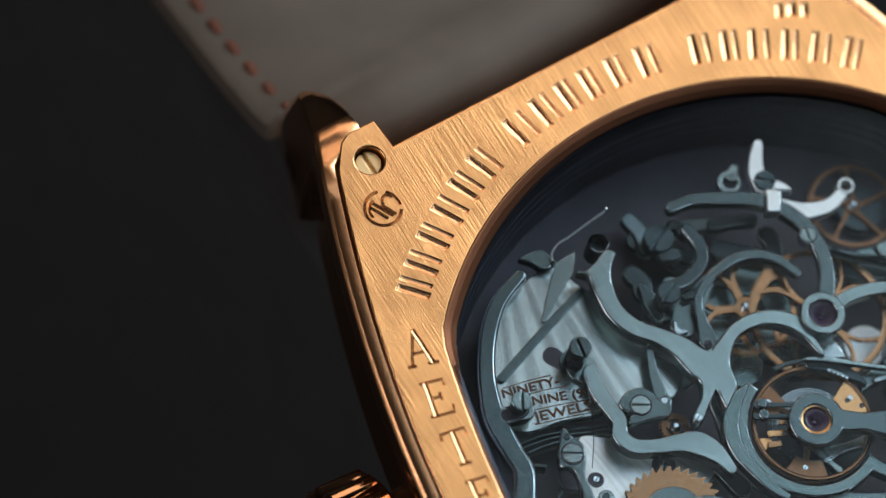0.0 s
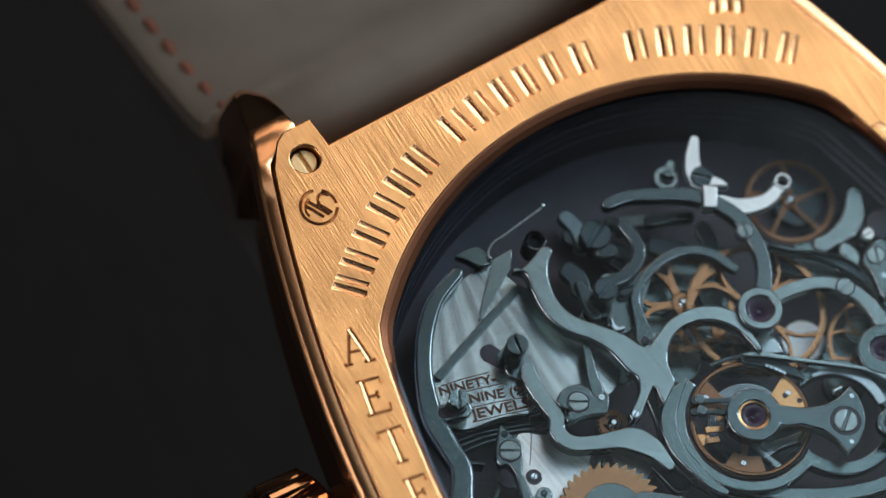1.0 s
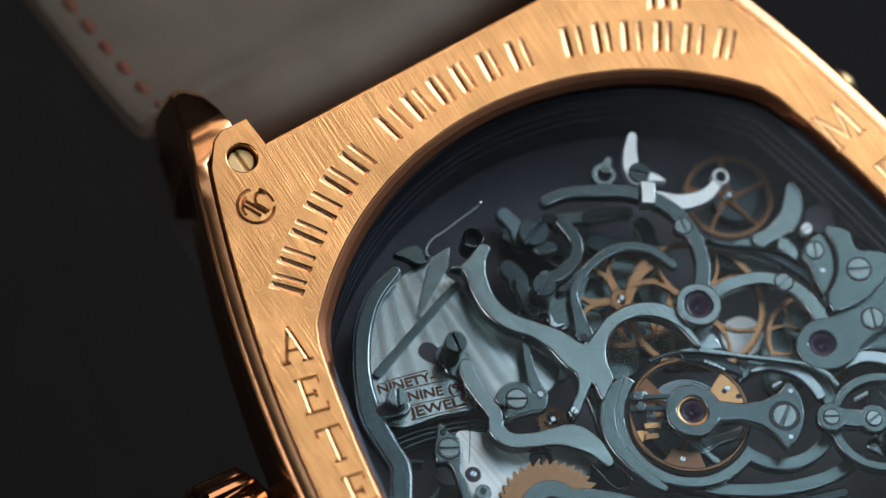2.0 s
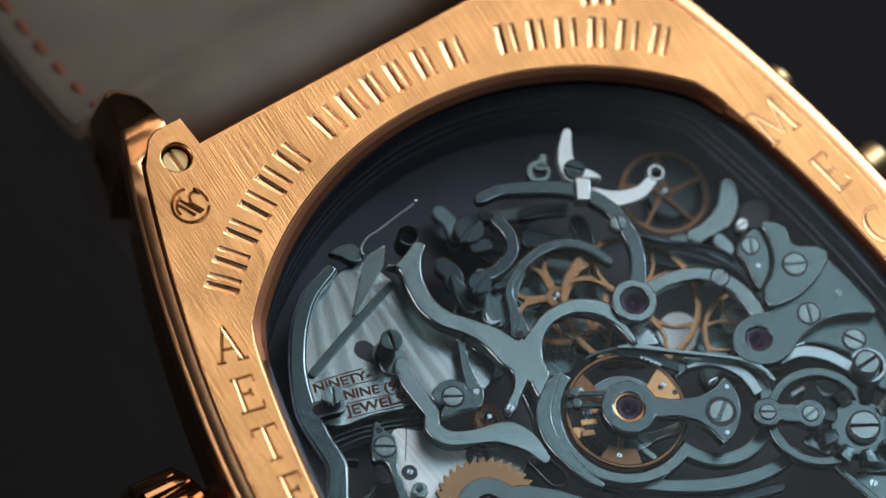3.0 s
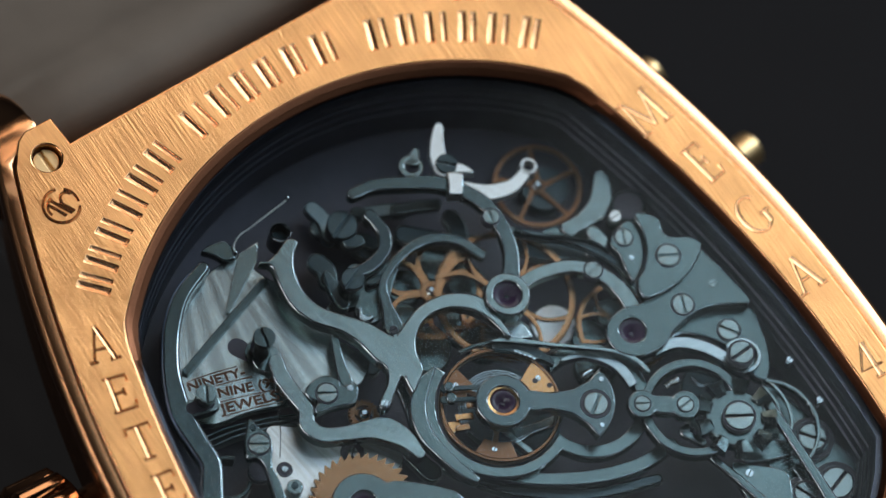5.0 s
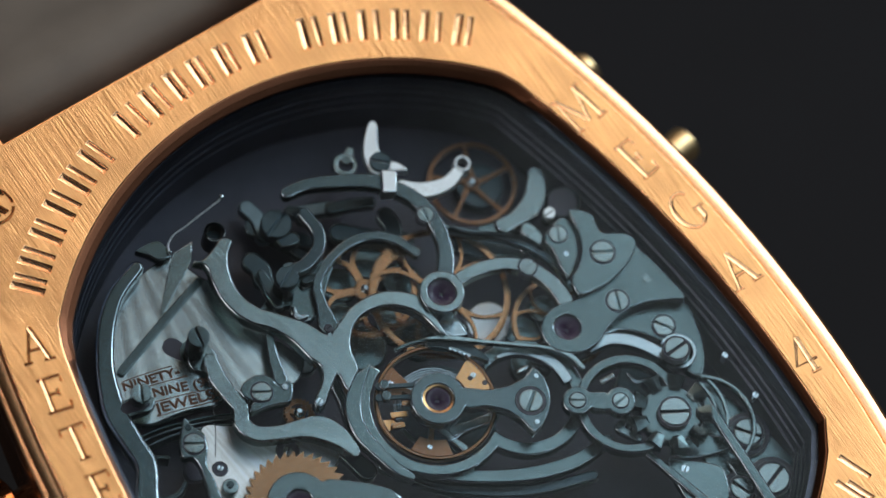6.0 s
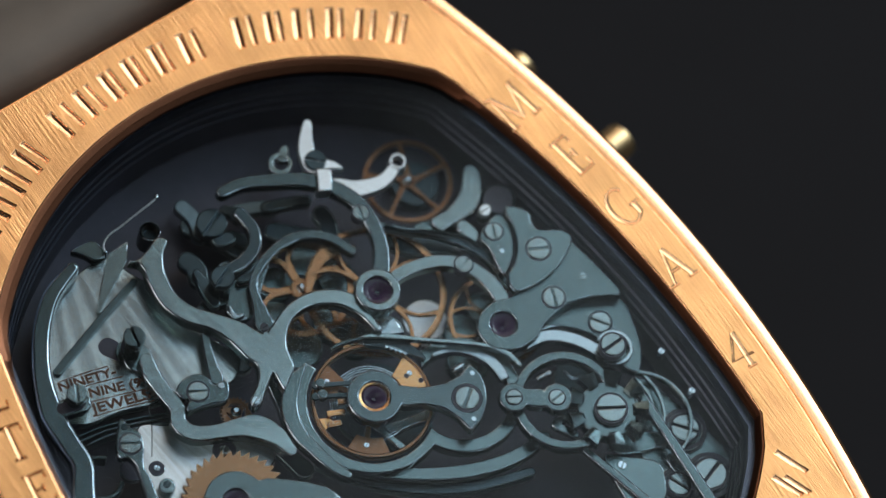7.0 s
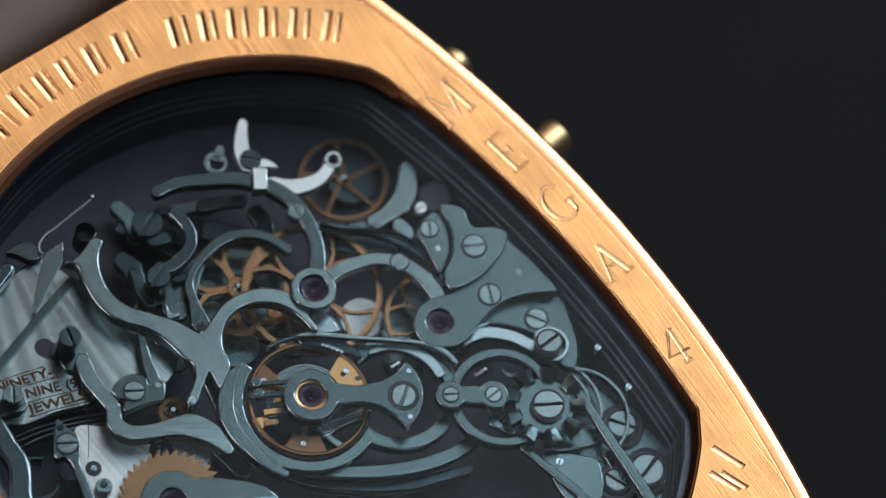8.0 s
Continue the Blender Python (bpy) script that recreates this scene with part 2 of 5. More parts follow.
def ribbon(pts, step=8, ends="round"):
    """The outline of a curved arm from control points (x, y, half width)."""
    c = spline(pts, False, step)
    left, right = [], []
    for i, p in enumerate(c):
        t = c[min(i + 1, len(c) - 1)] - c[max(i - 1, 0)]
        t = Vector((t.x, t.y)).normalized()
        left.append((p.x - t.y * p.z, p.y + t.x * p.z))
        right.append((p.x + t.y * p.z, p.y - t.x * p.z))
    round_end = ends == "round"
    return right + (arc_cap(right[-1], left[-1]) if round_end else []) + left[::-1] + (arc_cap(left[0], right[0]) if round_end else [])


def arc_cap(a, b):
    m, r = (Vector(a) + Vector(b)) / 2, (Vector(a) - Vector(b)).length / 2
    g = math.degrees(math.atan2(a[1] - m.y, a[0] - m.x))
    return arc(m.x, m.y, r, g, g + 180, 8)[1:-1]


def lathe(bm, cx, cy, profile, n=36):
    """A turned shape about the upright axis through (cx, cy): profile of (radius, z) from the axis outwards and down."""
    rings = []
    for r, z in profile:
        rings.append([bm.verts.new((cx + r * math.cos(2 * math.pi * i / n), cy + r * math.sin(2 * math.pi * i / n), z)) for i in range(n)] if r > 1e-6 else [bm.verts.new((cx, cy, z))])
    for a, b in zip(rings, rings[1:]):
        for i in range(n):
            j = (i + 1) % n
            q = [a[i % len(a)], a[j % len(a)], b[j % len(b)], b[i % len(b)]]
            q = [v for k, v in enumerate(q) if v not in q[:k]]
            if len(q) > 2:
                bm.faces.new(q)
    return bm


def sweep(bm, path, profile, closed=False, cap=True):
    """A profile of (across, up) drawn along a path of (x, y, z, scale)."""
    rings = []
    for i, p in enumerate(path):
        a, b = path[max(i - 1, 0)], path[min(i + 1, len(path) - 1)]
        t = Vector((b[0] - a[0], b[1] - a[1], b[2] - a[2])).normalized()
        side = Vector((t.y, -t.x, 0)).normalized()
        upv = side.cross(t)
        s = p[3] if len(p) > 3 else 1
        rings.append([bm.verts.new(Vector(p[:3]) + side * u * s + upv * v * s) for u, v in profile])
    n = len(profile)
    for a, b in zip(rings, rings[1:]):
        for i in range(n):
            bm.faces.new((a[i], a[(i + 1) % n], b[(i + 1) % n], b[i]))
    if cap:
        bm.faces.new(rings[0][::-1]), bm.faces.new(rings[-1])
    return bm


def wire(name, pts, r, mat, parent, label="", step=6):
    p = [(v.x, v.y, v.z) for v in spline(pts, False, step)]
    prof = [(r * math.cos(k * math.pi / 4), r * math.sin(k * math.pi / 4)) for k in range(8)]
    return part(name, sweep(bmesh.new(), p, prof), mat, parent, label)


# ---- structure: table and studio ----
def slab(name, x0, x1, y0, y1, z0, z1, mat, label, category):
    bm = bmesh.new()
    bmesh.ops.create_cube(bm, size=1.0)
    for v in bm.verts:
        v.co = Vector((x0 + (v.co.x + 0.5) * (x1 - x0), y0 + (v.co.y + 0.5) * (y1 - y0), z0 + (v.co.z + 0.5) * (z1 - z0)))
    me = bpy.data.meshes.new(name)
    bm.to_mesh(me)
    bm.free()
    me.materials.append(mat)
    return tagged(new(name, me), label, category, kind="structure")


slab("table_top", -0.68, 0.68, -0.68, 0.68, -0.15, -0.12, CLOTH, "dark table top covered with black matt cloth", "table top")
slab("ceiling", -0.65, 0.65, -0.65, 0.65, 0.85, 0.86, PAINT, "black cloth roof of the photo tent", "tent roof")
slab("wall_north", -0.65, 0.65, 0.64, 0.65, -0.12, 0.85, PAINT, "black cloth wall of the photo tent", "tent wall")
slab("wall_south", -0.65, 0.65, -0.65, -0.64, -0.12, 0.85, PAINT, "black cloth wall of the photo tent", "tent wall")
slab("wall_east", 0.64, 0.65, -0.64, 0.64, -0.12, 0.85, PAINT, "black cloth wall of the photo tent", "tent wall")
slab("wall_west", -0.65, -0.64, -0.64, 0.64, -0.12, 0.85, PAINT, "black cloth wall of the photo tent", "tent wall")

# a block added to carry the watch and the laid-out strap; its side is an even dark backdrop
bm = bmesh.new()
bmesh.ops.create_cube(bm, size=1.0)
for v in bm.verts:
    v.co = Vector((v.co.x * 0.022, v.co.y * 0.19, (v.co.z - 0.5) * 0.12))
bmesh.ops.bevel(bm, geom=list(bm.edges), offset=0.0015, segments=2, affect="EDGES")
me = bpy.data.meshes.new("display_block")
bm.to_mesh(me)
bm.free()
me.materials.append(STAND)
tagged(new("display_block", me), "tall cloth-covered block added under the watch as an even dark backdrop", "display stand")

# ---- the watch ----
watch = tagged(new("wristwatch"), "rose gold barrel-shaped wristwatch lying face down with its skeleton movement showing", "wristwatch")


def mirrored(pts):
    return [(-x, y) for x, y in reversed(pts)]


def window(grow=0.0):
    """The barrel-shaped opening in the case back; grow widens it."""
    g = grow
    a = math.degrees(math.acos((13.5 + g) / (17.85 + g)))
    top = [(x, y) for x, y in arc(0, 4.82, 17.85 + g, 180 - a - 1.5, a + 1.5, 44)]
    rights = [(16.3 + g - (y + 2.0) ** 2 / 122.0, y) for y in [15.9 - 23.0 * i / 24 for i in range(25)]]
    b = math.degrees(math.asin(12.9 / (20.2 + g)))
    bottom = arc(0, 4.8, 20.2 + g, -b - 2, -180 + b + 2, 40)
    return ccw([(x + 0.02 * max(0.0, 15.0 - y), y) for x, y in top + rights + bottom + mirrored(rights)])


MID = -1.8  # the case is widest here


def lean(y):
    """The case's middle line, which leans a little."""
    return -0.046 - 0.012 * y


def half(y, grow=0.0):
    """Half width of the case back at the height y; grow widens it."""
    return 18.825 + grow - (y - MID) ** 2 / 141.8


def low(y):
    """The height that mirrors y at the lower end of the case."""
    return 2 * MID - y


def back_outline():
    ys = [26.6 + (low(26.6) - 26.6) * i / 100 for i in range(101)]
    tab = [(10.35, 26.45), (10.45, 28.1), (12.0, 28.12), (12.55, 27.85), (12.95, 27.35)]
    right = tab + [(half(y) + lean(y), y) for y in ys] + [(x, low(y)) for x, y in reversed(tab)]
    left = [(-x, y) for x, y in tab] + [(-half(y) + lean(y), y) for y in ys] + [(-x, low(y)) for x, y in reversed(tab)]
    return ccw(right + left[::-1])


def bar_box(cx, cy, w, h, turn):
    c, s = math.cos(radians(turn)), math.sin(radians(turn))
    return [(cx + c * u * w - s * v * h, cy + s * u * w + c * v * h) for u, v in ((-0.5, -0.5), (0.5, -0.5), (0.5, 0.5), (-0.5, 0.5))]


def sign_bars(a, wide):
    """A broad and a fine upright bar side by side on the arc over the opening, at the angle a."""
    out = []
    for off, w, h in ((-0.27 * wide, 0.30, 1.62), (0.30 * wide, 0.17, 1.55)):
        g = a + math.degrees(off / 19.85)
        out.append((19.85 * math.sin(radians(g)), 4.82 + 19.85 * math.cos(radians(g)), w, h, -a))
    return out


# unlettered engraving: sunken bars, two for each sign
SUNK = []
for a, wide in ((-42.6, 0.95), (-38.5, 1.15), (-33.9, 1.1), (-29.1, 1.25), (-24.5, 1.15), (-19.9, 1.2), (-11.9, 1.5), (-7.2, 1.2), (-3.0, 0.85), (0.9, 0.85), (5.4, 0.95), (10.2, 1.2),
                (18.5, 1.25), (22.9, 1.0), (27.3, 1.3), (31.9, 1.0), (36.4, 1.25), (41.1, 1.0)):
    SUNK += sign_bars(a, wide)
SUNK += [(16.42, -10.03, 0.2, 1.75, 22), (15.5, -11.0, 0.2, 1.6, 22), (15.95, -11.2, 0.2, 1.4, 22)]
SUNK += [(11.0, 23.55, 0.3, 0.75, -28), (11.6, 23.3, 0.4, 0.75, -28), (12.15, 22.95, 0.3, 0.75, -28)]
screw_spots = [(-11.8, 26.35), (-11.8, low(26.35)), (11.8, 26.35), (11.8, low(26.35))]
case_back = sheet("case_back", back_outline(), -1.1, 0.0, [GOLD_BRUSH, GOLD], watch, "vertically brushed rose gold case back with engraving", 0.07,
                  [window(0.12)] + [circle(x, y, 0.76, 28) for x, y in screw_spots] + [bar_box(*b) for b in SUNK], 1)


def trough(cx, cy, w, h, turn):
    """The V-shaped floor of one engraved bar."""
    bm = bmesh.new()
    m = Matrix.Translation((cx, cy, 0)) @ Matrix.Rotation(radians(turn), 4, "Z")
    d = -0.06 - 0.18 * w
    rim = [bm.verts.new(m @ Vector((u * (w / 2 + 0.09), v * (h / 2 + 0.09), -0.068))) for u, v in ((-1, -1), (1, -1), (1, 1), (-1, 1))]
    keel = [bm.verts.new(m @ Vector((0, v * (h / 2 - w / 2), d))) for v in (-1, 1)]
    for q in ((rim[0], rim[1], keel[0]), (rim[1], rim[2], keel[1], keel[0]), (rim[2], rim[3], keel[1]), (rim[3], rim[0], keel[0], keel[1])):
        bm.faces.new(q)
    return part("engraved_bar", bm, GOLD_RIM, case_back, "", 10)


for b in SUNK:
    trough(*b)
# sloping inner lip of the opening, in two steps
bm = bmesh.new()


def lip_loop(g, z):
    """One loop of the lip: broad along the upper arc, narrow and steep along the straight sides."""
    out = []
    for (x, y), (x0, y0) in zip(window(g), window(0.0)):
        q = min(1.0, max(0.0, 15.4 - y)) if g < 0 else 0.0
        out.append(bm.verts.new((x + (x0 - x) * 0.62 * q, y + (y0 - y) * 0.62 * q, z * (1 + 0.35 * q))))
    return out


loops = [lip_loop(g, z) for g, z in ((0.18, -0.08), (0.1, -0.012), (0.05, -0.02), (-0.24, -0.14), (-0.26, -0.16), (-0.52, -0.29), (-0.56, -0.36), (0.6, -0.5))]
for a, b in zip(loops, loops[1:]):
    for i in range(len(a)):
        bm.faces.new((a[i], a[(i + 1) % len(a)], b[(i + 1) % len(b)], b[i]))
part("window_lip", bm, GOLD_LIP, case_back, "rose gold chamfered lip, toned dark for shade", 8, False)

# case middle: a polished rim round the back, parted from it by a groove
bm = bmesh.new()


def barrel(grow, top, n=96):
    """The case outline, widened by grow and ended at the height top."""
    ys = [top + (low(top) - top) * i / n for i in range(n + 1)]
    return ccw([(half(y, grow) + lean(y), y) for y in ys] + [(-half(y, grow) + lean(y), y) for y in reversed(ys)])


prof = [(0.0, -1.4), (0.3, -1.41), (0.4, -2.0), (0.05, -3.0), (-0.9, -6.0), (-2.0, -9.0), (-2.6, -12.0), (-3.6, -15.2), (-4.2, -16.0)]
loops = [[bm.verts.new((x, y, z)) for x, y in barrel(g, 26.2)] for g, z in prof]
for a, b in zip(loops, loops[1:]):
    for i in range(len(a)):
        bm.faces.new((a[i], a[(i + 1) % len(a)], b[(i + 1) % len(b)], b[i]))
bm.faces.new(loops[-1])
part("case_band", bm, GOLD_SATIN, watch, "polished rose gold case band", 50, False)


def rim_shape(y):
    """Cross-section of the rim beside the case back: groove, inner slope, crest, outer slope and wall."""
    return [(half(y, g), z) for g, z in ((-0.3, -9.0), (0.03, -0.6), (0.07, -0.6), (0.1, -0.21), (0.14, -0.175), (0.72, -0.15), (0.75, -0.17), (0.90, -0.272), (0.93, -0.3), (0.97, -0.42), (0.9, -1.6), (0.3, -3.0), (-1.4, -9.2))]


def lug_shape(y, top, ridge, inner, base):
    """Cross-section of a lug, sharp along its outer ridge."""
    k = min(1.0, max(0.0, (y - 28.3) / 2.0))
    d = 0.2 * (1 - k)
    return [(inner, base), (inner, top - 0.3 - 0.3 * k), (inner + 0.06, top - 0.1 - 0.15 * k), (inner + 0.25, top - 0.02 - 0.04 * k), ((inner + ridge) / 2, top - d / 2), (ridge - 0.3, top - 0.85 * d), (ridge - 0.04, top - d), (ridge + 0.04, top - d - 0.05),
            (ridge + 0.06 + 0.1 * k, top - d - 0.25), (ridge + 0.1 + 0.3 * k, top - 1.0), (ridge + 0.1 + 0.6 * k, top - 2.2), (ridge + 0.4 * k, (top - 2.6 + base) / 2), (ridge - 0.4, base)]


def flank(sx):
    """One side of the case: the rim, running out at both ends into a lug that bends down."""
    upper = []
    for i in range(34):
        y = MID + (27.0 - MID) * i / 33
        upper.append((y, rim_shape(y)))
    # height along the case, top, ridge, inner edge, bottom
    lug_rows = spline_rows([(27.3, -0.15, half(27.3, 0.88), 11.0, -9.1), (27.9, -0.15, half(27.9, 0.88), 10.85, -9.2), (28.45, -0.17, half(28.45, 0.87), 10.75, -9.4), (28.75, -0.24, 13.12, 10.75, -9.5), (29.1, -0.41, 12.98, 10.75, -9.6), (29.5, -0.7, 12.82, 10.65, -9.8), (30.0, -1.06, 12.6, 10.58, -10.0),
                            (30.6, -1.5, 12.35, 10.55, -10.2), (31.15, -1.91, 12.1, 10.64, -10.4), (31.65, -2.32, 11.85, 10.85, -10.6), (32.0, -2.75, 11.6, 11.05, -10.8), (32.3, -3.7, 11.42, 11.15, -11.0)], 6)
    for row in lug_rows:
        w = min(1.0, max(0.0, (row[0] - 27.0) / 1.2))
        w = w * w * (3 - 2 * w)
        upper.append((row[0], [(a[0] + (b[0] - a[0]) * w, a[1] + (b[1] - a[1]) * w) for a, b in zip(rim_shape(row[0]), lug_shape(*row))]))
    rows = [(low(y), shape) for y, shape in reversed(upper[1:])] + upper
    bm = bmesh.new()
    rings = [[bm.verts.new((sx * x + lean(y), y, z)) for x, z in shape] for y, shape in rows]
    n = len(rings[0])
    for a, b in zip(rings, rings[1:]):
        for i in range(n):
            fc = bm.faces.new((a[i], a[(i + 1) % n], b[(i + 1) % n], b[i]))
            fc.material_index = 1 if abs(a[i].co.y - MID) > 30.9 else 0
    bm.faces.new(rings[0]), bm.faces.new(rings[-1])
    return part("case_flank", bm, [GOLD_RIM, GOLD_MIRROR], watch, "polished rose gold flank running out into curved lugs", 38, False)


def spline_rows(rows, step):
    """Smooth steps between rows of numbers."""
    out = []
    for i in range(len(rows) - 1):
        a, b, c, d = (rows[min(max(i + k, 0), len(rows) - 1)] for k in (-1, 0, 1, 2))
        for s in range(step):
            t = s / step
            out.append([0.5 * (2 * q + (r - p) * t + (2 * p - 5 * q + 4 * r - w) * t * t + (3 * q - p - 3 * r + w) * t ** 3) for p, q, r, w in zip(a, b, c, d)])
    return out + [rows[-1]]


for sx in (-1, 1):
    flank(sx)


def screw(cx, cy, r, z, turn, mat, parent, label="", high=0.35, slot=0.26, name="screw"):
    """A slotted screw head: two half discs over a lower floor."""
    bm = bmesh.new()
    w = r * slot / 2
    g = math.degrees(math.asin(w / r))
    for k in (0, 180):
        o = [(cx + x, cy + y) for x, y in arc(0, 0, r, turn + k + g, turn + k + 180 - g, 22)]
        plate(bm, o, z - high, z, min(0.06, r * 0.1))
    # The slot floor is coloured black for the shade inside the slot.
    count = len(bm.faces)
    plate(bm, circle(cx, cy, r * 0.97, 28), z - high - 0.3, z - high * 0.75, 0)
    bm.faces.ensure_lookup_table()
    for fc in bm.faces[count:]:
        fc.material_index = 1
    made = part(name, bm, [mat, BLACK if mat is SCREW else mat], parent, label)
    # A black ring laid round the head stands in for the shaded gap.
    if r > 0.3 and mat is SCREW:
        sheet("screw_shade_ring", circle(cx, cy, r * 1.11, 32), z - high - 0.25, z - 0.052, BLACK, parent, "", 0.0, [circle(cx, cy, r * 0.99, 32)])
    return made


for (x, y), turn in zip(screw_spots, (91, 20, 118, 40)):
    bm = bmesh.new()
    lathe(bm, x, y, [(0.0, -1.3), (0.78, -1.3), (0.775, -0.1)], 28)
    # The well is coloured black for the shade in the hole.
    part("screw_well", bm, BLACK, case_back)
    screw(x, y, 0.66, -0.42, turn, YELLOW_SATIN, case_back, "yellow gold slotted screw", 0.3, 0.34)

# engraved strokes: narrow troughs between fine burrs


def groove(bm, path, w, deep=0.04):
    """An engraved stroke along a path of (x, y) or (x, y, scale)."""
    prof = [(-w / 2 - 0.035, 0.002), (-w / 2, deep + 0.01), (-0.12 * w, 0.01), (0.12 * w, 0.01), (w / 2, deep + 0.01), (w / 2 + 0.035, 0.002), (0.0, -0.03)]
    sweep(bm, [(p[0], p[1], 0.0, p[2] if len(p) > 2 else 1.0) for p in path], prof)


# round emblem: a broken ring, slanting bars and an inner bow
bm = bmesh.new()
EX, EY = -12.6, 23.8
groove(bm, arc(EX, EY, 0.92, 75, 330, 30), 0.11)
groove(bm, arc(EX, EY, 0.92, -15, 50, 10), 0.11)
groove(bm, arc(EX - 0.1, EY, 0.6, 100, 200, 12), 0.1)
for dx, dy, ln in ((-0.30, -0.1, 1.1), (-0.02, -0.05, 1.25), (0.24, -0.18, 0.9)):
    g = radians(118)
    groove(bm, [(EX + dx - ln / 2 * math.cos(g), EY + dy - ln / 2 * math.sin(g)), (EX + dx + ln / 2 * math.cos(g), EY + dy + ln / 2 * math.sin(g))], 0.115)
groove(bm, arc(EX + 0.45, EY + 0.25, 0.3, 10, 200, 10), 0.12)
part("engraved_emblem", bm, GOLD, case_back)

THICK, THIN = 0.22, 0.105
# strokes of the capitals in a box one wide and one high: a width and a path
CAPITALS = {
    "A": [(THIN, ((-0.42, 0), (0, 1))), (THICK, ((0.0, 1), (0.42, 0))), (THIN, ((-0.26, 0.34), (0.26, 0.34))), (THIN, ((-0.6, 0), (-0.26, 0))), (THIN, ((0.2, 0), (0.64, 0)))],
    "E": [(THICK, ((-0.25, 0), (-0.25, 1))), (THIN, ((-0.48, 1), (0.46, 1), (0.46, 0.8))), (THIN, ((-0.25, 0.52), (0.2, 0.52))), (THIN, ((0.2, 0.64), (0.2, 0.4))), (THIN, ((-0.48, 0), (0.5, 0), (0.52, 0.22)))],
    "T": [(THICK, ((0, 0), (0, 1))), (THIN, ((-0.5, 0.8), (-0.5, 1), (0.5, 1), (0.5, 0.8))), (THIN, ((-0.24, 0), (0.24, 0)))],
    "R": [(THICK, ((-0.3, 0), (-0.3, 1))), (THIN, ((-0.5, 1), (0.1, 1), (0.32, 0.88), (0.34, 0.68), (0.1, 0.5), (-0.3, 0.5))), (THICK, ((0.05, 0.5), (0.45, 0.0))), (THIN, ((-0.5, 0), (-0.1, 0)))],
    "M": [(THIN, ((-0.46, 0), (-0.4, 1))), (THICK, ((-0.4, 1), (0.02, 0.08))), (THIN, ((0.02, 0.08), (0.4, 1))), (THICK, ((0.4, 1), (0.46, 0))), (THIN, ((-0.62, 0), (-0.28, 0))), (THIN, ((0.26, 0), (0.66, 0))), (THIN, ((-0.6, 1), (-0.4, 1))), (THIN, ((0.4, 1), (0.6, 1)))],
    "G": [(THICK, [(0.5 * math.cos(radians(g)), 0.5 + 0.52 * math.sin(radians(g)), 0.45 + 0.55 * abs(math.cos(radians(g)))) for g in range(48, 325, 12)]), (THICK, ((0.38, 0.42), (0.38, 0.1))), (THIN, ((0.2, 0.42), (0.58, 0.42)))],
    "4": [(THIN, ((0.12, 1), (-0.45, 0.3), (0.46, 0.3))), (THICK, ((0.14, 1), (0.14, 0))), (THIN, ((-0.06, 0), (0.34, 0)))],
}


def engraved_letter(ch, x, y, wide, high, turn):
    """One engraved capital standing on the point (x, y)."""
    bm = bmesh.new()
    m = Matrix.Translation((x, y, 0)) @ Matrix.Rotation(radians(turn), 4, "Z")
    for w, path in CAPITALS[ch]:
        groove(bm, [(*(m @ Vector((p[0] * wide, p[1] * high, 0)))[:2], *p[2:]) for p in path], w, 0.032 if x < 0 else 0.012)
    return part("letter", bm, GOLD, case_back, "", 20)


for ch, x, y, wide, high, turn in (("A", -15.27, 15.69, 1.3, 1.9, -15.5), ("E", -15.83, 12.95, 1.28, 1.82, -13), ("T", -16.20, 10.2, 1.3, 1.8, -10), ("E", -16.48, 7.45, 1.2, 1.8, -9), ("R", -16.75, 4.8, 1.25, 1.8, -7),
                                   ("M", 15.75, 12.2, 1.62, 2.05, 10), ("E", 16.76, 8.38, 1.05, 2.1, 10.5), ("G", 17.33, 4.75, 1.4, 2.0, 7), ("A", 17.55, 0.85, 1.35, 2.0, 3), ("4", 17.6, -4.75, 1.3, 2.0, -3)):
    engraved_letter(ch, x, y, wide, high, turn)

# crystal
sheet("crystal", window(-0.1), -0.9, -0.54, SAPPHIRE, watch, "clear coated sapphire window", 0.0)

# crown: ribbed and notched, at the side
def crown(cx, cy, cz):
    bm = bmesh.new()
    n = 160
    rings = []
    for x, r, rib in ((-3.5, 1.6, 0), (0.0, 1.6, 0), (0.3, 2.9, 0), (0.6, 3.3, 1), (3.0, 3.45, 1), (3.35, 3.2, 1), (3.5, 2.7, 0), (4.2, 2.2, 0), (4.7, 1.2, 0), (4.8, 0.01, 0)):
        ring = []
        for i in range(n):
            a = 2 * math.pi * i / n
            k = r + (0.30 * abs(math.cos(7 * a)) - 0.22 if rib else 0)
            ring.append(bm.verts.new((cx - x, cy + k * math.cos(a), cz + k * math.sin(a))))
        rings.append(ring)
    for a, b in zip(rings, rings[1:]):
        for i in range(n):
            bm.faces.new((a[i], a[(i + 1) % n], b[(i + 1) % n], b[i]))
    bm.faces.new(rings[0])
    return part("crown", bm, GOLD_MIRROR, watch, "fluted polished rose gold winding crown")


crown(*(-18.59, 11.01), -7.0)


